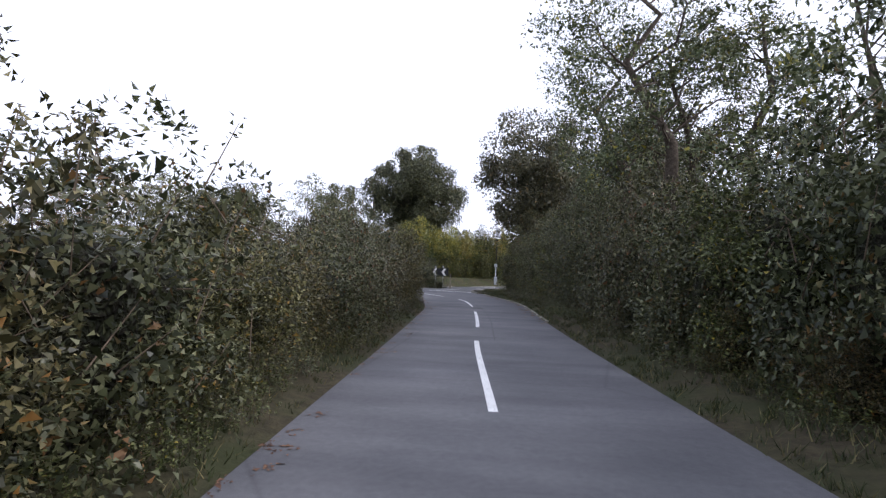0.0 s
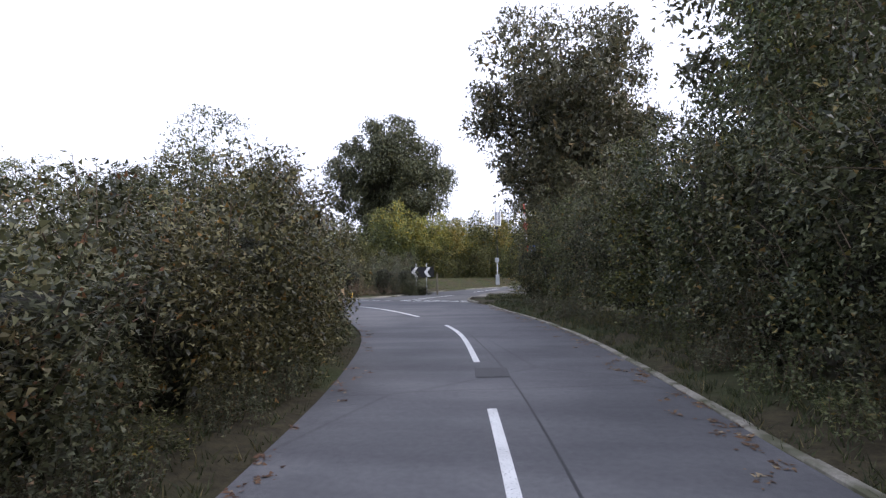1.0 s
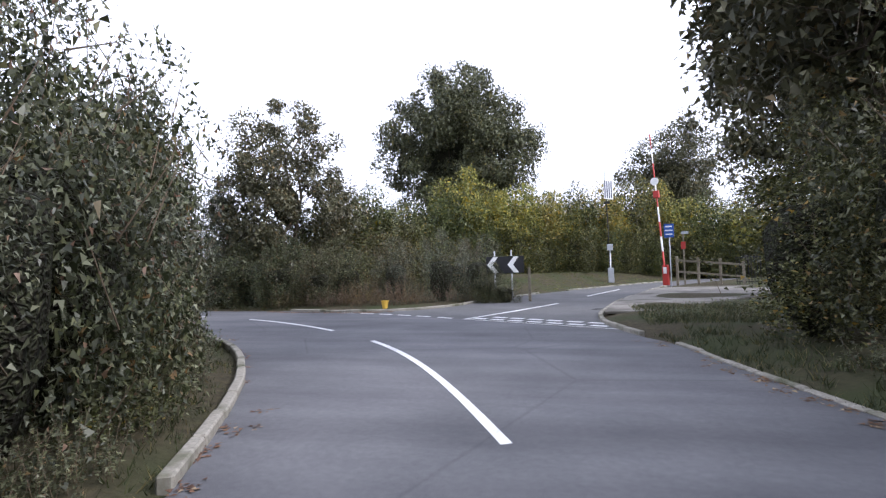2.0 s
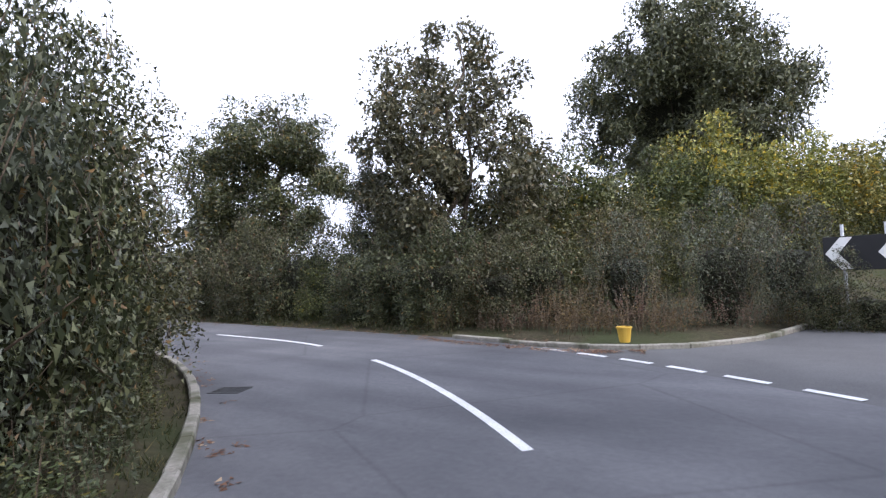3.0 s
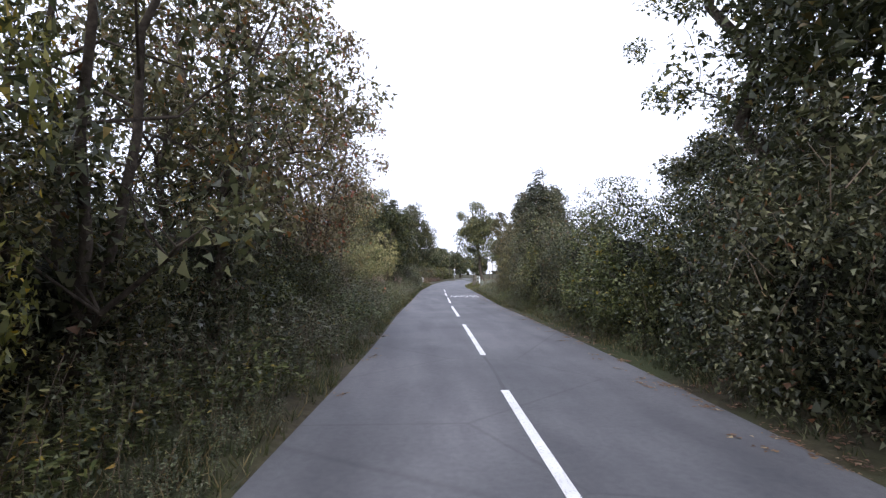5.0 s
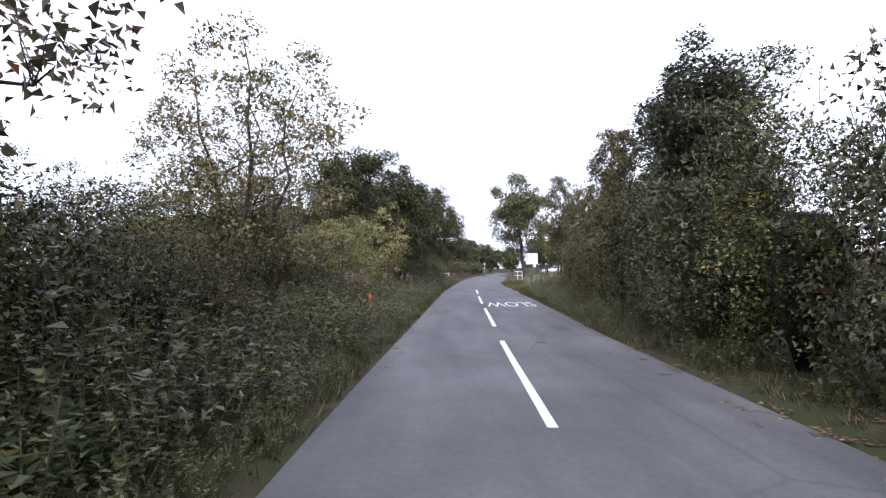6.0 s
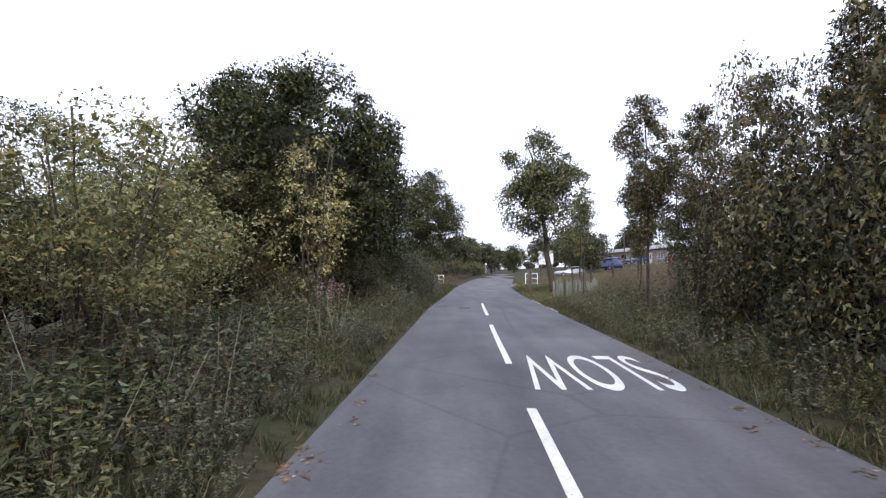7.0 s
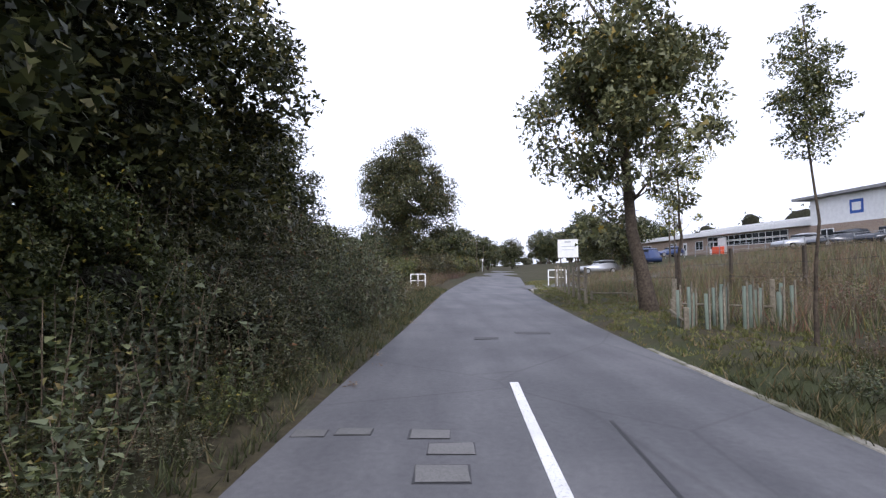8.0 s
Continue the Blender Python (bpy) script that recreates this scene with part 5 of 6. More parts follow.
for x, y, s in [(-330, 110, 1.1), (-345, 90, 1.1), (-310, 60, 1.0), (-285, 58, 1.0), (-225, 55, 0.8), (-205, 50, 0.75), (-240, 105, 0.9), (-265, 110, 1.0), (-150, 50, 0.7), (-172, 52, 0.75), (-190, 55, 0.8), (-215, 62, 0.85), (-240, 68, 0.9), (-262, 80, 0.95), (-250, 92, 0.95), (-225, 92, 0.9), (-196, 86, 0.85), (-170, 80, 0.75),
        (-150, 74, 0.62), (-133, 70, 0.55), (-185, 100, 0.8), (-205, 108, 0.85), (-280, 95, 1.0), (-300, 75, 1.0), (-130, 42, 0.5), (-140, 43, 0.55), (-160, 47, 0.6), (-120, 68, 0.45)]:
    plant(far.choice(DISTANT), x, y, far.uniform(0, 360), s * 1.2, far.uniform(0.9, 1.1), "", "distant trees", 0.4)
FIELD_DRY, FIELD_WED = DRY, WED
for ob in [o for o in TEMPLATES if o not in DRY + WED] + OAK + NEAROAK + DISTANT + [GREAT, SCRUB] + LIGHT + [RUSSET, ASH, SLIM, SPARSE, SLIMY, YOUNG, DOME, DENSE, IVY, OVERHANG, PINE]:
    remove_thing(ob)


def distant_woods(line, clumps, seed):
    """A far wood along a line, as one uneven mass of crowns."""
    rng = np.random.default_rng(seed)
    s = rng.uniform(0, 1, clumps)
    k = np.linspace(0, 1, len(line))
    xy = np.stack([np.interp(s, k, line[:, 0]), np.interp(s, k, line[:, 1])], 1) + rng.normal(size=(clumps, 2)) * 3.0
    tall = 9.5 + 2.2 * np.sin(s * 40) + 1.5 * np.sin(s * 93 + 1)
    c = np.column_stack([xy, tall * rng.uniform(0.1, 1.0, clumps)])
    R = rng.uniform(1.4, 2.6, clumps)
    top = tagged(thing("distant_woods", (0, 0, 0), "dark green woods beyond the fields", "woods"), kind="stuff")
    out = unit(rng.normal(size=(clumps, 26, 3)) + np.array([0, 0, 0.4]))
    at = (c[:, None] + out * R[:, None, None]).reshape(-1, 3)
    tagged(part("foliage", leaves_mesh("foliage", rng, at, out.reshape(-1, 3) + rng.normal(size=at.shape) * 0.6, 0.6 * rng.uniform(0.6, 1.4, len(at)), 0.7), OAKLEAF, top), kind="stuff")
    # solid dark masses, painted as the shade between the far crowns
    part("inner_growth", blobs_mesh("inner_growth", rng, c, np.stack([R] * 3, 1) * 0.85, 0.15), CORE_SHADE, top)


distant_woods(smooth_line([(-330, 130), (-390, 100), (-380, 60), (-300, 35), (-230, 25), (-160, 22), (-110, 15)], 4.0), 260, 1)
distant_woods(smooth_line([(-300, 125), (-240, 128), (-190, 122), (-150, 118)], 4.0), 110, 2)


# ---- grass, litter, dry field ----
def blades(name, seed, n, where, tall, material, label, spread=0.5, width=0.012):
    rng = np.random.default_rng(seed)
    xy = where(rng, n)
    z = ground_height(xy[:, 0], xy[:, 1])
    h = tall * rng.uniform(0.35, 1.2, len(xy))
    base = np.column_stack([xy, z - 0.01])
    lean_ = np.column_stack([rng.normal(size=(len(xy), 2)) * spread, np.ones(len(xy))]) * h[:, None]
    side = unit(np.column_stack([rng.normal(size=(len(xy), 2)), np.zeros(len(xy))])) * (width * (0.6 + h[:, None]))
    co = np.stack([base - side, base + side, base + lean_], 1).reshape(-1, 3)
    ob = part(name, quads_mesh(name, co, 3), material)
    return tagged(ob, label, "grass", "", "stuff")


def beside(line, side, s0, s1, near, out, power=1.3):
    def where(rng, n):
        seg = np.r_[0, np.cumsum(np.linalg.norm(np.diff(line, axis=0), axis=1))]
        tan = unit(np.gradient(line, axis=0))
        tuft = np.repeat(rng.uniform(s0, s1, n // 14 + 1), 14)[:n]
        s = tuft + rng.normal(size=n) * 0.07
        o = near + (out - near) * np.repeat(rng.uniform(0, 1, n // 14 + 1) ** power, 14)[:n] + rng.normal(size=n) * 0.05
        o = np.maximum(o, near * 0.4)
        p = np.stack([np.interp(s, seg, line[:, 0]), np.interp(s, seg, line[:, 1])], 1)
        t = np.stack([np.interp(s, seg, tan[:, 0]), np.interp(s, seg, tan[:, 1])], 1)
        return p + np.stack([-t[:, 1], t[:, 0]], 1) * o[:, None] * side
    return where


blades("verge_grass", 1, 16000, beside(LEFT, 1, LEN(0.6, -8), LEN(-20, 43), 0.16, 1.3), 0.11, GRASS, "short rough grass on the verge under the hedge")
blades("verge_grass", 2, 16000, beside(RIGHT, -1, REN(5.3, -9), REN(0, 40), 0.12, 1.7), 0.15, GRASS, "short rough grass on the verge under the hedge")
blades("verge_grass", 3, 36000, beside(LEFT, 1, LEN(-20, 43), LEN(-100, 48.7), 0.12, 2.0), 0.2, GRASS, "long rough grass on the verge")
blades("verge_grass", 4, 9000, beside(RIGHT, -1, REN(-13, 47.1), REN(-46, 49.3), 0.3, 1.1), 0.14, GRASS, "thin rough grass under the hedge")
blades("verge_grass", 9, 20000, beside(RIGHT, -1, REN(-46, 49.3), REN(-75, 51.3), 0.1, 2.4), 0.2, GRASS, "rough grass on the verge")
blades("mown_grass", 10, 26000, beside(RIGHT, -1, REN(-74, 51.2), REN(-112, 55.9), 0.1, 3.4, 1.0), 0.09, MOWN, "mown green grass on the verge", 0.5, 0.022)
blades("side_road_grass", 5, 20000, beside(SIDE_L, 1, length_to(SIDE_L, -3.4, 57.2), length_to(SIDE_L, 10, 77), 0.3, 5.5, 1.0), 0.07, MOWN, "mown grass strip beside the side road")
blades("corner_grass", 6, 9000, lambda rng, n: np.column_stack([rng.uniform(0.2, 6.5, n), rng.uniform(41.4, 46.5, n)]), 0.16, GRASS, "grass at the corner beside the footpath")


def field(rng, n):
    x = np.repeat(rng.uniform(-112, -63, n // 9 + 1), 9)[:n] + rng.normal(size=n) * 0.12
    y = np.repeat(rng.uniform(54.2, 78, n // 9 + 1) , 9)[:n] + rng.normal(size=n) * 0.12
    y = y + np.maximum(0, -(x + 80)) * 0.12
    return np.column_stack([x, y])


blades("field_grass", 7, 36000, field, 0.72, DRYGRASS, "tall dry reddish grass in the field", 0.3, 0.008)
blades("field_grass", 8, 30000, field, 0.62, NETTLE, "tall green grass in the field", 0.2, 0.01)


for x, y, k, tall in [(-66.5, 54.6, 0, 1.3), (-68.3, 55.4, 1, 1.4), (-69.6, 54.0, 0, 1.1), (-71.4, 55.2, 0, 1.5), (-73.0, 56.4, 1, 1.4), (-74.6, 55.0, 0, 1.2), (-76.2, 57.0, 0, 1.4), (-78.0, 56.6, 1, 1.3),
        (-80.2, 57.6, 0, 1.4), (-82.8, 58.4, 0, 1.3), (-70.5, 57.6, 0, 1.5), (-67.6, 57.6, 1, 1.4), (-84.5, 59.6, 1, 1.3), (-87.0, 60.0, 0, 1.4), (-73.8, 59.0, 0, 1.5), (-78.6, 60.2, 0, 1.5)]:
    c = placed(FIELD_DRY[k], x, y, float(ground_height(x, y)) - 0.03, (x * 71) % 360, 1.35, tall / 1.3 / 1.35, 1.0, "stand of russet dock and willowherb stalks")
    c["group"] = "dead stalks in the field"
for x, y, k, tall in [(-67.2, 53.4, 0, 1.2), (-69.0, 53.0, 1, 0.9), (-70.8, 53.4, 2, 1.0), (-72.4, 53.6, 0, 0.8), (-68.6, 56.6, 0, 1.1), (-71.8, 57.8, 2, 1.1), (-75.4, 57.2, 1, 1.0), (-79.4, 58.8, 0, 1.0)]:
    c = placed(FIELD_WED[k], x, y, float(ground_height(x, y)) - 0.03, (x * 53) % 360, 1.1, tall / 1.1, 1.0, "clump of green bramble and nettle in the field")
    c["group"] = "green clumps in the field"
for ob in FIELD_DRY + FIELD_WED:
    remove_thing(ob)


def litter(seed, n, where, label):
    rng = np.random.default_rng(seed)
    xy = where(rng, n)
    at = np.column_stack([xy, np.maximum(ground_height(xy[:, 0], xy[:, 1]) + 0.012, 0.008)])
    a = rng.uniform(0, 6.28, len(xy))
    along_ = np.column_stack([np.cos(a), np.sin(a), rng.uniform(-0.05, 0.12, len(xy))])
    me = leaves_mesh("leaf_litter", rng, at, along_, 0.05 * rng.uniform(0.5, 1.5, len(xy)), 0.6, 3.0, 0.05)
    tagged(part("leaf_litter", me, LITTER), label, "leaf litter", "", "stuff")


litter(1, 1500, beside(RIGHT, 1, REN(3.4, 17), REN(0, 40), 0.02, 0.5, 2.0), "dry brown leaves blown against the road's edge")
litter(2, 1600, beside(LEFT, -1, LEN(0.6, -8), LEN(-20, 43), 0.02, 0.4, 2.0), "dry brown leaves blown against the road's edge")
litter(3, 2200, beside(RIGHT, 1, REN(-9, 45.9), REN(-62, 50.4), 0.02, 0.55, 2.0), "dry brown leaves blown against the road's edge")
litter(5, 2600, beside(RIGHT, -1, REN(-9, 45.9), REN(-46, 49.3), 0.0, 0.9, 1.2), "dry brown leaves under the hedge")
litter(6, 1500, beside(smooth_line([(-13.5, 46.9), (-10.8, 46.4), (-9.2, 46.35), (-8.1, 46.65)], 0.2), -1, 0.1, 5.6, 0.02, 0.35, 1.5), "dry brown leaves in the gutter")
litter(4, 700, beside(LEFT, -1, LEN(-20, 43), LEN(-90, 47.8), 0.02, 0.3, 2.0), "dry brown leaves on the road's edge")


# ---- the junction's furniture ----
def bars(parent, rows, y, material, thick=0.006):
    for x0, x1, z0, z1 in rows:
        part("text_bar", boxed(x0, x1, y - thick, y, z0, z1), material, parent)


def chevron_sign():
    t = thing("chevron_sign", (-4.3, 51.1, 0.05), "black sharp-bend sign with white chevrons on two posts", "road sign", "", 4)
    bm = boxed(-0.98, 0.66, -0.02, 0.0, 1.2, 1.94, bevel=0.004)
    board = part("board", bm, BLACK, t, "black sheet-metal sign board")
    for x0 in (-0.08, -0.98):
        bm = bmesh.new()
        pts = [(x0 + 0.3, 1.92), (x0 + 0.52, 1.92), (x0 + 0.27, 1.57), (x0 + 0.52, 1.22), (x0 + 0.3, 1.22), (x0 + 0.03, 1.57)]
        low_, high_ = [[bm.verts.new((x, yy, z)) for x, z in pts] for yy in (-0.021, -0.026)]
        bm.faces.new(high_)
        for k in range(6):
            bm.faces.new((low_[k], low_[(k + 1) % 6], high_[(k + 1) % 6], high_[k]))
        bmesh.ops.recalc_face_normals(bm, faces=bm.faces)
        part("chevron", bm, WHITE, board, "white painted chevron")
    for x in (-0.62, 0.12):
        part("post", tube_mesh("post", [[(Vector((x, 0.04, -0.3)), 0.035), (Vector((x, 0.04, 2.2)), 0.035)]], 8), STEEL, t)
    for x in (-0.62, 0.12):
        for z in (1.35, 1.78):
            part("clamp", boxed(x - 0.06, x + 0.06, 0.0, 0.085, z - 0.02, z + 0.02), STEEL, t)
    wood = thing("wooden_post", (-3.45, 51.35, 0.05), "weathered square timber post beside the road sign", "post", "", 10)
    part("shaft", boxed(-0.06, 0.06, -0.06, 0.06, -0.2, 1.42, bevel=0.012), TIMBER, wood)


def grit_bucket():
    t = thing("bucket", (-8.5, 46.95, 0.09), "yellow plastic bucket on the verge", "bucket", "", 20)
    prof = [(0.0, 0.0), (0.12, 0.0), (0.165, 0.36), (0.185, 0.365), (0.185, 0.4), (0.155, 0.4), (0.11, 0.03), (0.0, 0.03)]
    bm = bmesh.new()
    rings = [[bm.verts.new((r * math.cos(a), r * math.sin(a), z)) for a in [2 * math.pi * k / 18 for k in range(18)]] for r, z in prof if r > 0]
    for a, b in zip(rings[:-1], rings[1:]):
        for k in range(18):
            bm.faces.new((a[k], a[(k + 1) % 18], b[(k + 1) % 18], b[k]))
    bm.faces.new(rings[0][::-1])
    bm.faces.new(rings[-1])
    part("pail", bm, YELLOW, t)
    arc = [(Vector((0.175 * math.cos(a), 0.03 - 0.12 * math.sin(a), 0.38 - 0.03 * math.sin(a))), 0.005) for a in np.linspace(0, math.pi, 9)]
    part("handle", tube_mesh("handle", [arc], 5), STEEL, t, "thin wire handle")
    t.scale = (0.82, 0.82, 0.74)


def solar_pole():
    t = thing("solar_pole", (0.9, 69.0, float(ground_height(0.9, 69.0))), "thin dark steel pole with a tilted solar panel", "pole")
    part("pole", tube_mesh("pole", [[(Vector((0, 0, -0.2)), 0.045), (Vector((0, 0, 4)), 0.04), (Vector((-0.1, 0, 8.6)), 0.022)]], 8), IRON, t, "thin dark steel pole")
    panel = part("solar_panel", boxed(-0.34, 0.34, -0.04, 0.0, -0.8, 0.8), WHITE, t, "pale framed solar panel")
    panel.matrix_local = pose(0.12, -0.14, 6.7, -20, 6, 12)
    for k in range(4):
        part("cell_strip", boxed(-0.3 + k * 0.155, -0.2 + k * 0.155, -0.046, -0.04, -0.74, 0.74), SOLAR, panel, "dark solar cells")
    part("bracket", boxed(-0.2, 0.2, -0.1, 0.06, 5.65, 5.82, bevel=0.01), IRON, t, "dark bracket under the panel")
    q = thing("sensor_post", (0.85, 67.0, float(ground_height(0.85, 67.0))), "grey post with a white sensor box and foot cabinet", "post")
    part("shaft", tube_mesh("shaft", [[(Vector((0, 0, -0.2)), 0.055), (Vector((0, 0, 2.5)), 0.05)]], 8), STEEL, q)
    part("sensor_box", boxed(-0.2, 0.2, -0.18, -0.05, 2.3, 2.75, bevel=0.02), GREY_PANEL, q, "small white sensor box")
    part("cabinet", boxed(-0.2, 0.2, -0.3, -0.05, 0.0, 1.05, bevel=0.02), GREY_PANEL, q, "pale grey cabinet at the post's foot")


def barrier():
    t = thing("raised_barrier", (3.95, 63.4, 0.05), "raised red and white striped barrier arm", "barrier", "", -25)
    part("base_box", boxed(-0.17, 0.17, -0.17, 0.17, 0.0, 1.3, bevel=0.03), RED, t, "red barrier housing")
    part("notice", boxed(-0.1, 0.1, -0.19, -0.172, 0.75, 1.15), WHITE, t, "small white notice on the housing")
    arm = Matrix.Rotation(radians(-3.5), 4, "Y")
    for k in range(9):
        a, b = arm @ Vector((0, 0, 1.2 + k * 0.95)), arm @ Vector((0, 0, 1.2 + (k + 1) * 0.95))
        part("stripe", tube_mesh("stripe", [[(a, 0.06 - 0.003 * k), (b, 0.057 - 0.003 * k)]], 8), RED if k % 2 == 0 else WHITE, t)
    disc = bmesh.new()
    bmesh.ops.create_cone(disc, cap_ends=True, segments=20, radius1=0.25, radius2=0.25, depth=0.03, matrix=Matrix.Translation(arm @ Vector((0, -0.12, 6.65))) @ Matrix.Rotation(radians(90), 4, "X"))
    part("disc", disc, WHITE, t, "round white disc")
    part("lamp_box", box(bmesh.new(), -0.17, 0.17, -0.14, 0.1, 5.6, 6.05, arm, 0.02), RED, t, "dull red lamp box on the arm")
    s = thing("blue_sign", (4.2, 63.1, 0.1), "blue notice with white writing on a post", "sign", "", -22)
    part("post", tube_mesh("post", [[(Vector((0, 0, -0.2)), 0.035), (Vector((0, 0, 3.8)), 0.03)]], 6), STEEL, s, "thin grey post")
    board = part("board", boxed(-0.29, 0.29, -0.06, -0.04, 2.95, 3.8, bevel=0.006), BLUE, s)
    bars(board, [(-0.19, 0.19, 3.6, 3.68), (-0.22, 0.22, 3.36, 3.43), (-0.2, 0.2, 3.12, 3.19)], -0.06, WHITE)
    q = thing("wooden_fence", (4.6, 63.3, 0.1), "weathered post and rail fence beside the barrier", "fence", "", -22)
    for k in range(4):
        part("post", boxed(k * 1.2 - 0.07, k * 1.2 + 0.07, -0.07, 0.07, -0.2, 1.75 - 0.1 * k, bevel=0.012), TIMBER, q)
    for k in range(3):
        for z in (0.75, 1.45):
            m = Matrix.Translation((k * 1.2 + 0.6, -0.085, z - 0.12 * k)) @ Matrix.Rotation(radians(6), 4, "Y")
            part("rail", box(bmesh.new(), -0.6, 0.6, -0.015, 0.015, -0.06, 0.06, m), TIMBER, q)
    g = thing("metal_gate", (8.2, 62.0, 0.1), "dark metal gate with upright bars", "gate", "", -40)
    part("frame", box(box(boxed(-0.7, 0.7, -0.02, 0.02, 0.1, 0.15), -0.7, 0.7, -0.02, 0.02, 1.55, 1.6), -0.02, 0.02, -0.02, 0.02, 0.15, 1.55), IRON, g)
    for k in range(9):
        part("bar", boxed(-0.68 + k * 0.165, -0.65 + k * 0.165, -0.012, 0.012, 0.0, 1.7), IRON, g)
    r = thing("red_sign", (4.95, 62.95, 0.1), "small red notice on a thin post with a finger board", "sign", "", -22)
    part("post", boxed(-0.04, 0.04, 0.0, 0.06, -0.2, 3.3), TIMBER, r)
    part("plate", boxed(-0.13, 0.13, -0.02, 0.0, 2.2, 2.65), RED, r)
    part("finger_board", boxed(-0.1, 0.32, -0.02, 0.0, 3.12, 3.28), GREY_PANEL, r)


chevron_sign()
grit_bucket()
solar_pole()
barrier()


# ---- the lane after the bend: marker, gates, fences ----
def marker_post():
    t = thing("marker_post", (-52.4, 43.35, 0.05), "short grey marker post with an orange top", "post", "", 15)
    part("shaft", tube_mesh("shaft", [[(Vector((0, 0, -0.1)), 0.05), (Vector((0.02, 0, 0.42)), 0.05)]], 8), GREY_PANEL, t)
    part("cap", tube_mesh("cap", [[(Vector((0.02, 0, 0.42)), 0.06), (Vector((0.03, 0, 0.66)), 0.065), (Vector((0.03, 0, 0.74)), 0.03)]], 8), ORANGE, t, "orange plastic cap")


def dead_branch(x, y, seed, size=1.0):
    rng = random.Random(seed)
    t = thing("dead_branch", (x, y, 0.1), "bare grey broken branch in the weeds", "branch", "", rng.uniform(0, 360))
    runs = []
    for k in range(5):
        a = Vector((rng.uniform(-0.3, 0.3), rng.uniform(-0.3, 0.3), 0.0)) * size
        b = a + Vector((rng.uniform(-0.7, 0.7), rng.uniform(-0.7, 0.7), rng.uniform(0.2, 0.9))) * size
        runs.append([(a, 0.018), (a.lerp(b, 0.5) + Vector((0, 0, 0.12)), 0.013), (b, 0.005)])
    part("stick", tube_mesh("stick", runs, 5), TWIG, t)


def dead_stalks(x, y, seed):
    rng = random.Random(seed)
    t = thing("dead_stalks", (x, y, float(ground_height(x, y))), "pale bare hogweed stalks leaning in the weeds", "dead stalks", "pale stalks in the weeds", rng.uniform(0, 360))
    for k in range(rng.randint(3, 5)):
        a = Vector((rng.uniform(-0.5, 0.5), rng.uniform(-0.4, 0.4), -0.05))
        b = a + Vector((rng.gauss(0, 0.25), rng.gauss(0, 0.25), rng.uniform(0.7, 1.3)))
        part("stalk", tube_mesh("stalk", [[(a, 0.007), (a.lerp(b, 0.5) + Vector((rng.gauss(0, 0.05), 0, 0)), 0.005), (b, 0.003)]], 5), PALE_STALK, t)


def willowherb(x, y, seed):
    rng = np.random.default_rng(seed)
    t = thing("willowherb", (x, y, float(ground_height(x, y))), "willowherb gone to pinkish fluffy seed heads", "willowherb", "seed heads on the verge")
    for k in range(4):
        a = Vector((*(rng.normal(size=2) * 0.12), 0.0))
        b = a + Vector((*(rng.normal(size=2) * 0.1), rng.uniform(1.0, 1.35)))
        part("stem", tube_mesh("stem", [[(a, 0.007), (b, 0.004)]], 5), TWIG, t)
        at = np.array(a.lerp(b, 0.9)) + rng.normal(size=(90, 3)) * np.array([0.05, 0.05, 0.11])
        tagged(part("seed_head", leaves_mesh("seed_head", rng, at, rng.normal(size=at.shape), 0.04 * rng.uniform(0.6, 1.4, len(at)), 0.5), FLUFF, t, "pinkish seed fluff"), kind="stuff")


def white_rail(x, y, turn, label, wide=1.5, high=1.15, bars_=3):
    t = thing("white_rail", (x, y, float(ground_height(x, y))), label, "rail", "", turn)
    for k in range(bars_):
        f = k / (bars_ - 1) - 0.5
        part("post", tube_mesh("post", [[(Vector((f * wide, 0, -0.2)), 0.035), (Vector((f * wide, 0, high)), 0.035)]], 8), WHITE, t)
    part("rail", tube_mesh("rail", [[(Vector((-wide / 2, 0, high)), 0.04), (Vector((wide / 2, 0, high)), 0.04)]], 8), WHITE, t)
    part("rail", tube_mesh("rail", [[(Vector((-wide / 2, 0, high * 0.55)), 0.03), (Vector((wide / 2, 0, high * 0.55)), 0.03)]], 8), WHITE, t)


def fence_run(a, b, posts, high, label, rails=(0.45, 0.95), material=TIMBER, rail_material=None, thick=0.05, gauge=0.03):
    a, b = np.array(a, float), np.array(b, float)
    turn = math.degrees(math.atan2(b[1] - a[1], b[0] - a[0]))
    z = float(ground_height(*a))
    t = thing("fence", (a[0], a[1], z), label, "fence", "", turn)
    total = float(np.hypot(*(b - a)))
    rng = random.Random(posts)
    for k in range(posts):
        x = total * k / (posts - 1)
        p = a + (b - a) * k / (posts - 1)
        dz = float(ground_height(*p)) - z
        part("post", boxed(x - thick, x + thick, -thick, thick, dz - 0.25, dz + high * rng.uniform(0.95, 1.04), bevel=0.01), material, t)
    for k in range(posts - 1):
        for r in rails:
            x0, x1 = total * k / (posts - 1), total * (k + 1) / (posts - 1)
            z0, z1 = (float(ground_height(*(a + (b - a) * j / (posts - 1)))) - z for j in (k, k + 1))
            part("rail", tube_mesh("rail", [[(Vector((x0, -thick * 1.3, z0 + r)), gauge), (Vector((x1, -thick * 1.3, z1 + r)), gauge)]], 6), rail_material or material, t)
    return t


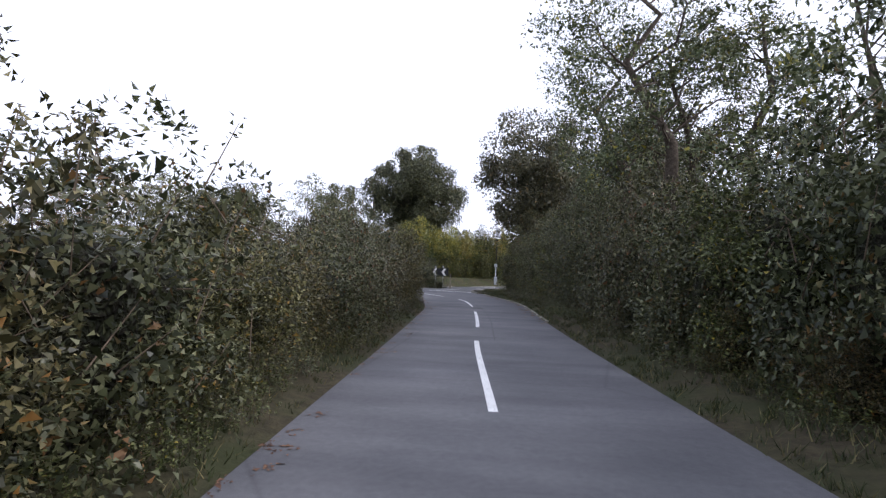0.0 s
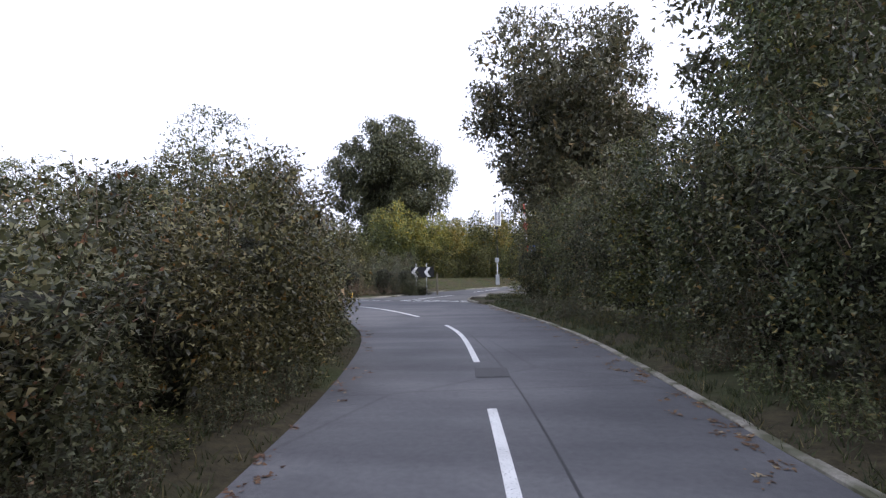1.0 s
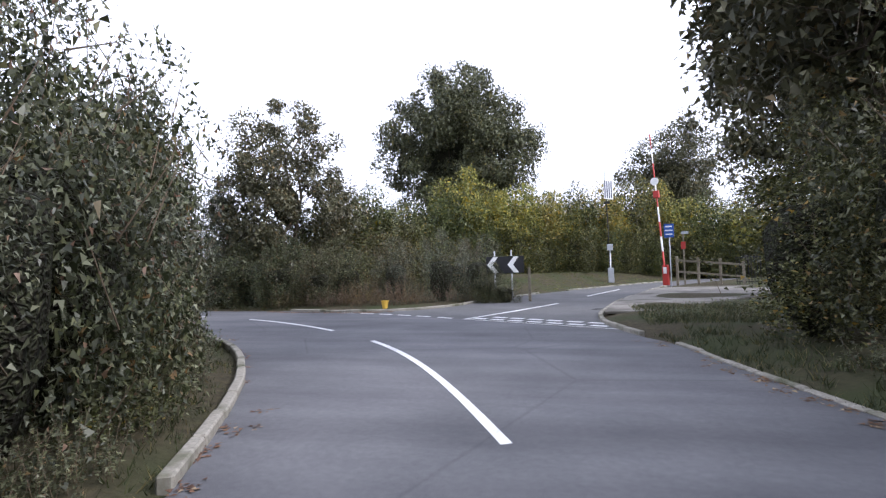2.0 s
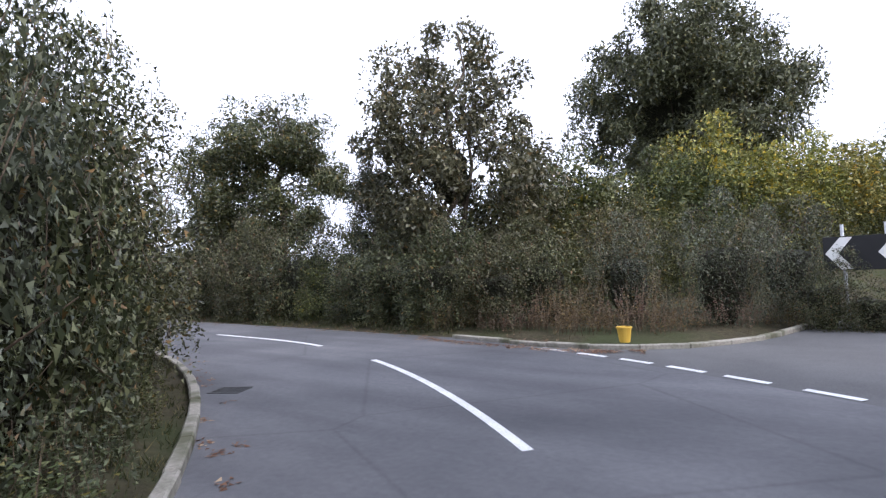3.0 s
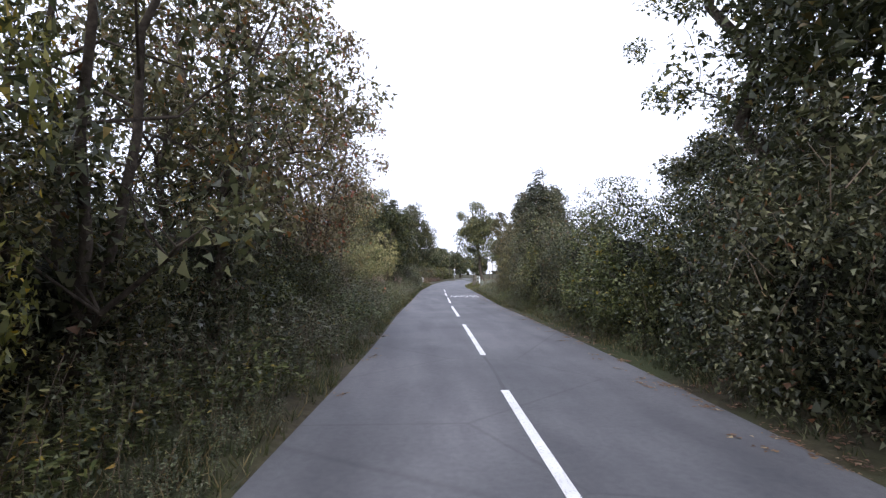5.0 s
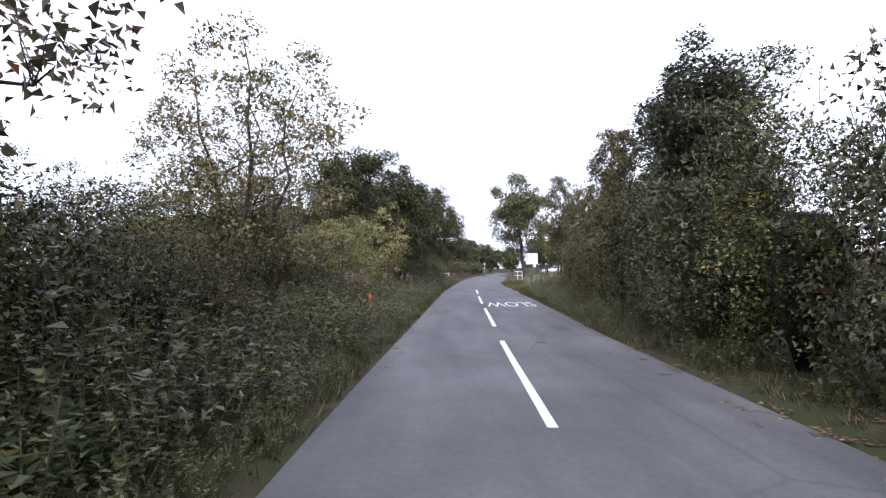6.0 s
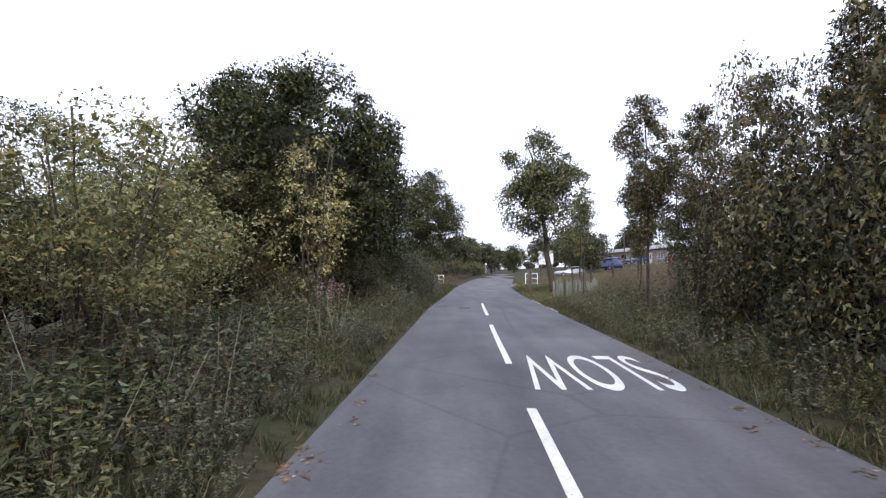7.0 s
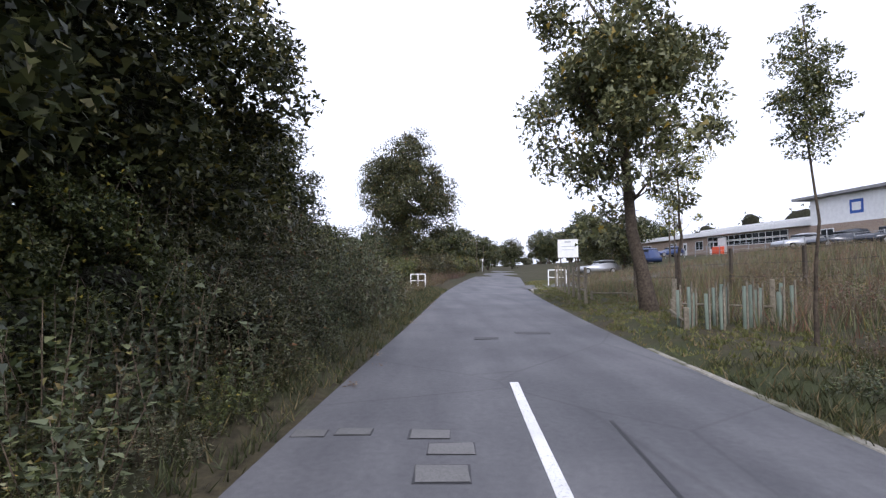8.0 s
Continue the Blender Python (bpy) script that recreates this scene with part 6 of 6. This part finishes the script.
marker_post()
for k, (x, y) in enumerate([(-51.3, 43.6), (-50.2, 43.2), (-53.4, 43.0), (-49.0, 43.4), (-55.5, 43.2), (-29.5, 42.0)]):
    dead_branch(x, y, k)
for k, (x, y) in enumerate([(-55.6, 43.9), (-56.8, 43.3), (-58.3, 43.8), (-54.2, 43.5), (-59.8, 44.2), (-48.2, 43.2)]):
    dead_stalks(x, y, 40 + k)
for k, (x, y) in enumerate([(-51.6, 42.9), (-52.5, 43.2), (-61.5, 44.0)]):
    willowherb(x, y, 60 + k)
white_rail(-100.5, 46.8, 80, "small white tubular rail on the verge", 0.95, 0.9)
fence_run((-85.2, 53.0), (-98.0, 55.2), 8, 1.35, "post and rail fence of round timber beside the lane")
white_rail(-101.5, 56.2, 88, "small white tubular gate beside the entrance", 1.2, 1.1, 3)
fence_run((-87.3, 53.9), (-87.0, 55.6), 2, 0.35, "low timber knee rail on the grass", (0.28,))
fence_run((-80.3, 53.75), (-79.0, 55.4), 2, 0.95, "short timber rail beside the ash tree", (0.35,), TIMBER)
fence_run((-80.2, 53.65), (-78.1, 52.9), 2, 0.45, "low leaning timber rail on the grass", (0.2,), TIMBER)
fence_run((-93.0, 58.0), (-66.0, 64.0), 10, 1.7, "field fence of dark posts and wire", (0.6, 1.1, 1.55), DARK_TIMBER, IRON, 0.055, 0.007)
for k in range(20):
    x, y = -78.6 + 0.25 * math.sin(k * 2.3) + 0.5 * (k // 10), 53.0 + (k % 10) * 0.24 + 0.1 * (k // 10)
    t = thing("tree_guard", (x, y, float(ground_height(x, y))), "pale green plastic tree guard with a stake", "tree guard", "young tree guards")
    high = 0.8 + 0.12 * math.sin(k * 5.1)
    part("tube", tube_mesh("tube", [[(Vector((0, 0, 0)), 0.05), (Vector((0.02 * math.sin(k), 0, high)), 0.055)]], 8), GUARD, t)
    part("stake", boxed(0.06, 0.09, -0.015, 0.015, -0.2, high + 0.12), TIMBER, t)


def school_sign():
    t = thing("sign_board", (-114.5, 60.6, float(ground_height(-114.5, 60.6))), "large white sign board on two tall posts", "sign", "", 62)
    board = part("board", boxed(-0.95, 0.95, -0.04, 0.0, 2.0, 3.7, bevel=0.01), WHITE, t)
    bars(board, [(-0.3, 0.3, 3.4, 3.52), (-0.6, 0.6, 3.0, 3.06), (-0.5, 0.5, 2.7, 2.75)], -0.04, GREY_PANEL)
    for x in (-0.7, 0.7):
        part("post", boxed(x - 0.05, x + 0.05, 0.0, 0.1, -0.2, 3.95), DARK_TIMBER, t)


def far_pole(x, y, high, label, sign=None):
    t = thing("pole", (x, y, float(ground_height(x, y))), label, "pole")
    part("shaft", tube_mesh("shaft", [[(Vector((0, 0, -0.2)), 0.08), (Vector((0, 0, high)), 0.06)]], 8), DARK_TIMBER if high > 4 else STEEL, t)
    if sign:
        bm = bmesh.new()
        bmesh.ops.create_cone(bm, cap_ends=True, segments=3, radius1=0.5, radius2=0.5, depth=0.03, matrix=Matrix.Translation((0.06, 0, high - 0.3)) @ Matrix.Rotation(radians(90), 4, "Y") @ Matrix.Rotation(radians(180), 4, "Z"))
        part("warning_plate", bm, WHITE, t, "white triangular warning sign")


school_sign()
far_pole(-205, 62.3, 3.4, "road sign on a grey post beside the far lane", True)
far_pole(-168, 57.2, 6.5, "wooden telegraph pole beside the far lane")
far_pole(-190, 61.0, 6.5, "wooden telegraph pole beside the far lane")
far_pole(-118, 72, 5.5, "thin dark lamp pole beside the drive")
far_pole(-121, 74, 5.2, "thin dark lamp pole beside the drive")
entrance = part("drive", strip_mesh("drive", np.array([(-98.5, 53.4), (-98.9, 57), (-101, 64), (-106, 76)]), np.array([(-104, 54.0), (-104.2, 57), (-106, 64), (-112, 76)]), 2, 0.02), ASPHALT_OLD)
for v in entrance.data.vertices:
    v.co.z = float(ground_height(v.co.x, v.co.y)) + (0.06 if v.co.y > 54.5 else 0.1)
tagged(entrance, "pale asphalt entrance drive to the school", "drive", "", "structure")
kerb_run(smooth_line([(-95.6, 53.35), (-97.4, 53.75), (-98.6, 54.8), (-98.9, 56.4)]), 0, 4, "white-painted kerb round the entrance corner", 0.12, 0.6)


# ---- the low brick school behind the field ----
def window(parent, x, z0, w, h, panes, y=0.0):
    win = part("window", box(box(boxed(x - w / 2, x + w / 2, y - 0.06, y + 0.02, z0 + h - 0.07, z0 + h), x - w / 2, x + w / 2, y - 0.06, y + 0.02, z0, z0 + 0.07), x - w / 2, x - w / 2 + 0.07, y - 0.06, y + 0.02, z0 + 0.07, z0 + h - 0.07), WHITE, parent, "white-framed window")
    part("frame", boxed(x + w / 2 - 0.07, x + w / 2, y - 0.06, y + 0.02, z0 + 0.07, z0 + h - 0.07), WHITE, win)
    step = (w - 0.14) / panes
    for k in range(panes):
        a = x - w / 2 + 0.07 + k * step
        part("pane", boxed(a + 0.03, a + step - 0.03, y - 0.03, y - 0.01, z0 + 0.07, z0 + h - 0.07), GLASS, win)
        if k:
            part("mullion", boxed(a - 0.03, a + 0.03, y - 0.055, y + 0.015, z0 + 0.07, z0 + h - 0.07), WHITE, win)


def school():
    t = thing("school_building", (-141.0, 86.0, 2.45), "long low brick school with white fascia and windows", "building", "", 0)
    part("wall", boxed(-34, 26, 0.0, 12, -1.2, 2.75), BRICK, t, "brown brick wall")
    roof = part("roof", boxed(-34.6, 26.6, -0.6, 12.6, 2.75, 3.35, bevel=0.02), WHITE, t, "white fascia and flat roof")
    part("covering", boxed(-34.2, 26.2, -0.2, 12.2, 3.35, 3.4), ROOFING, roof)
    part("lantern", boxed(-4, 24, 4.0, 8.0, 3.4, 4.15, bevel=0.02), WHITE, roof, "white raised roof light")
    part("roof_vent", boxed(-20.5, -17.5, 5, 7, 3.4, 3.95), GREEN_METAL, roof, "green roof vent")
    for x, w, n in [(-28, 3.0, 3), (-22, 3.0, 3), (-14, 3.2, 3), (-4.5, 2.2, 2), (3.0, 2.0, 2)]:
        window(t, x, 0.95, w, 1.25, n)
    for k in range(2):
        window(t, 13.0, 1.25 + 0.72 * k, 15.5, 0.66, 13)
    for x in (-0.9, 6.2):
        d = part("door", boxed(x - 0.5, x + 0.5, -0.06, 0.0, 0.0, 2.1), WHITE, t, "white door")
        part("pane", boxed(x - 0.28, x + 0.28, -0.075, -0.06, 1.0, 1.85), GLASS, d)
    part("canopy", boxed(8.0, 8.0 + 1.6, -0.2, 0.0, 0.0, 2.4), WHITE, t, "white panel beside the door")
    hall = thing("school_hall", (-107.0, 84.0, 2.45), "taller white-faced hall with a sloping roof", "building", "", 0)
    part("wall", boxed(-7.5, 9.5, 0.0, 10, -0.6, 5.0), WHITE, hall)
    part("base", boxed(-7.6, 9.6, -0.05, 0.0, -0.6, 2.5), BRICK, hall, "brown brick lower wall")
    bm = boxed(-9.0, 10.5, -0.7, 10.6, 5.0, 5.25)
    part("roof", bm, ROOFING, hall, "dark roof edge")
    window(hall, -5.5, 0.6, 1.6, 1.5, 2, -0.05)
    mark = part("emblem", boxed(-3.0, -1.6, -0.02, 0.0, 3.2, 4.4, bevel=0.01), BLUE, hall, "blue and white wall emblem")
    part("emblem_field", boxed(-2.75, -1.85, -0.03, -0.021, 3.45, 4.15), WHITE, mark)


def car(x, y, turn, paint, label, long=4.2, high=1.48):
    z = float(ground_height(x, y))
    t = thing("car", (x, y, z), label, "car", "parked cars", turn)
    side = [(-0.5, 0.28), (-0.48, 0.62), (-0.44, 0.74), (-0.2, 0.86), (-0.1, 0.9), (0.06, 1.36), (0.2, high), (0.38, high * 0.97), (0.47, 0.98), (0.5, 0.8), (0.5, 0.3)]
    bm = bmesh.new()
    rows = []
    for yy, inset in ((-0.84, 0.0), (-0.62, 1.0), (0.62, 1.0), (0.84, 0.0)):
        rows.append([bm.verts.new((px * long, yy, 0.28 + (pz - 0.28) * (1.0 if inset or pz < 0.95 else 0.66))) for px, pz in side])
    for a, b in zip(rows[:-1], rows[1:]):
        for k in range(len(side)):
            bm.faces.new((a[k], a[(k + 1) % len(side)], b[(k + 1) % len(side)], b[k]))
    bm.faces.new(rows[0][::-1])
    bm.faces.new(rows[-1])
    bmesh.ops.recalc_face_normals(bm, faces=bm.faces)
    part("body", bm, paint, t, "", True)
    part("side_glass", boxed(-0.02 * long, 0.4 * long, -0.79, 0.79, 0.95, high - 0.16, bevel=0.05), GLASS, t, "dark windows")
    for sx in (-0.32, 0.33):
        for sy in (-0.8, 0.8):
            w = bmesh.new()
            bmesh.ops.create_cone(w, cap_ends=True, segments=16, radius1=0.31, radius2=0.31, depth=0.2, matrix=Matrix.Translation((sx * long, sy, 0.31)) @ Matrix.Rotation(radians(90), 4, "X"))
            wheel = part("wheel", w, RUBBER, t)
            r = bmesh.new()
            bmesh.ops.create_cone(r, cap_ends=True, segments=12, radius1=0.19, radius2=0.19, depth=0.21, matrix=Matrix.Translation((sx * long, sy * 1.005, 0.31)) @ Matrix.Rotation(radians(90), 4, "X"))
            part("rim", r, STEEL, wheel)


school()
car(-139.0, 82.0, 100, CAR_BLUE, "blue hatchback parked in front of the school")
car(-111.5, 80.5, 95, CAR_SILVER, "silver car parked in front of the hall")
car(-106.4, 80.0, 80, CAR_DARK, "dark car parked in front of the hall")
car(-101.5, 79.5, 95, CAR_DARK, "dark car parked in front of the hall")
car(-126.0, 72.5, 20, CAR_BLUE, "blue van parked beside the drive", 4.6, 1.9)
car(-121.0, 65.5, 95, CAR_SILVER, "silver car standing at the entrance")
fence_run((-152, 78.5), (-96, 78.5), 24, 1.1, "low grey metal railing in front of the school", (0.5, 1.05), STEEL, STEEL, 0.03, 0.018)
t = thing("play_frame", (-131.8, 85.2, 2.45), "orange plastic play frame against the wall", "play frame")
part("panel", boxed(-1.2, 1.2, -0.3, 0.0, 0.0, 1.2, bevel=0.05), ORANGE, t)
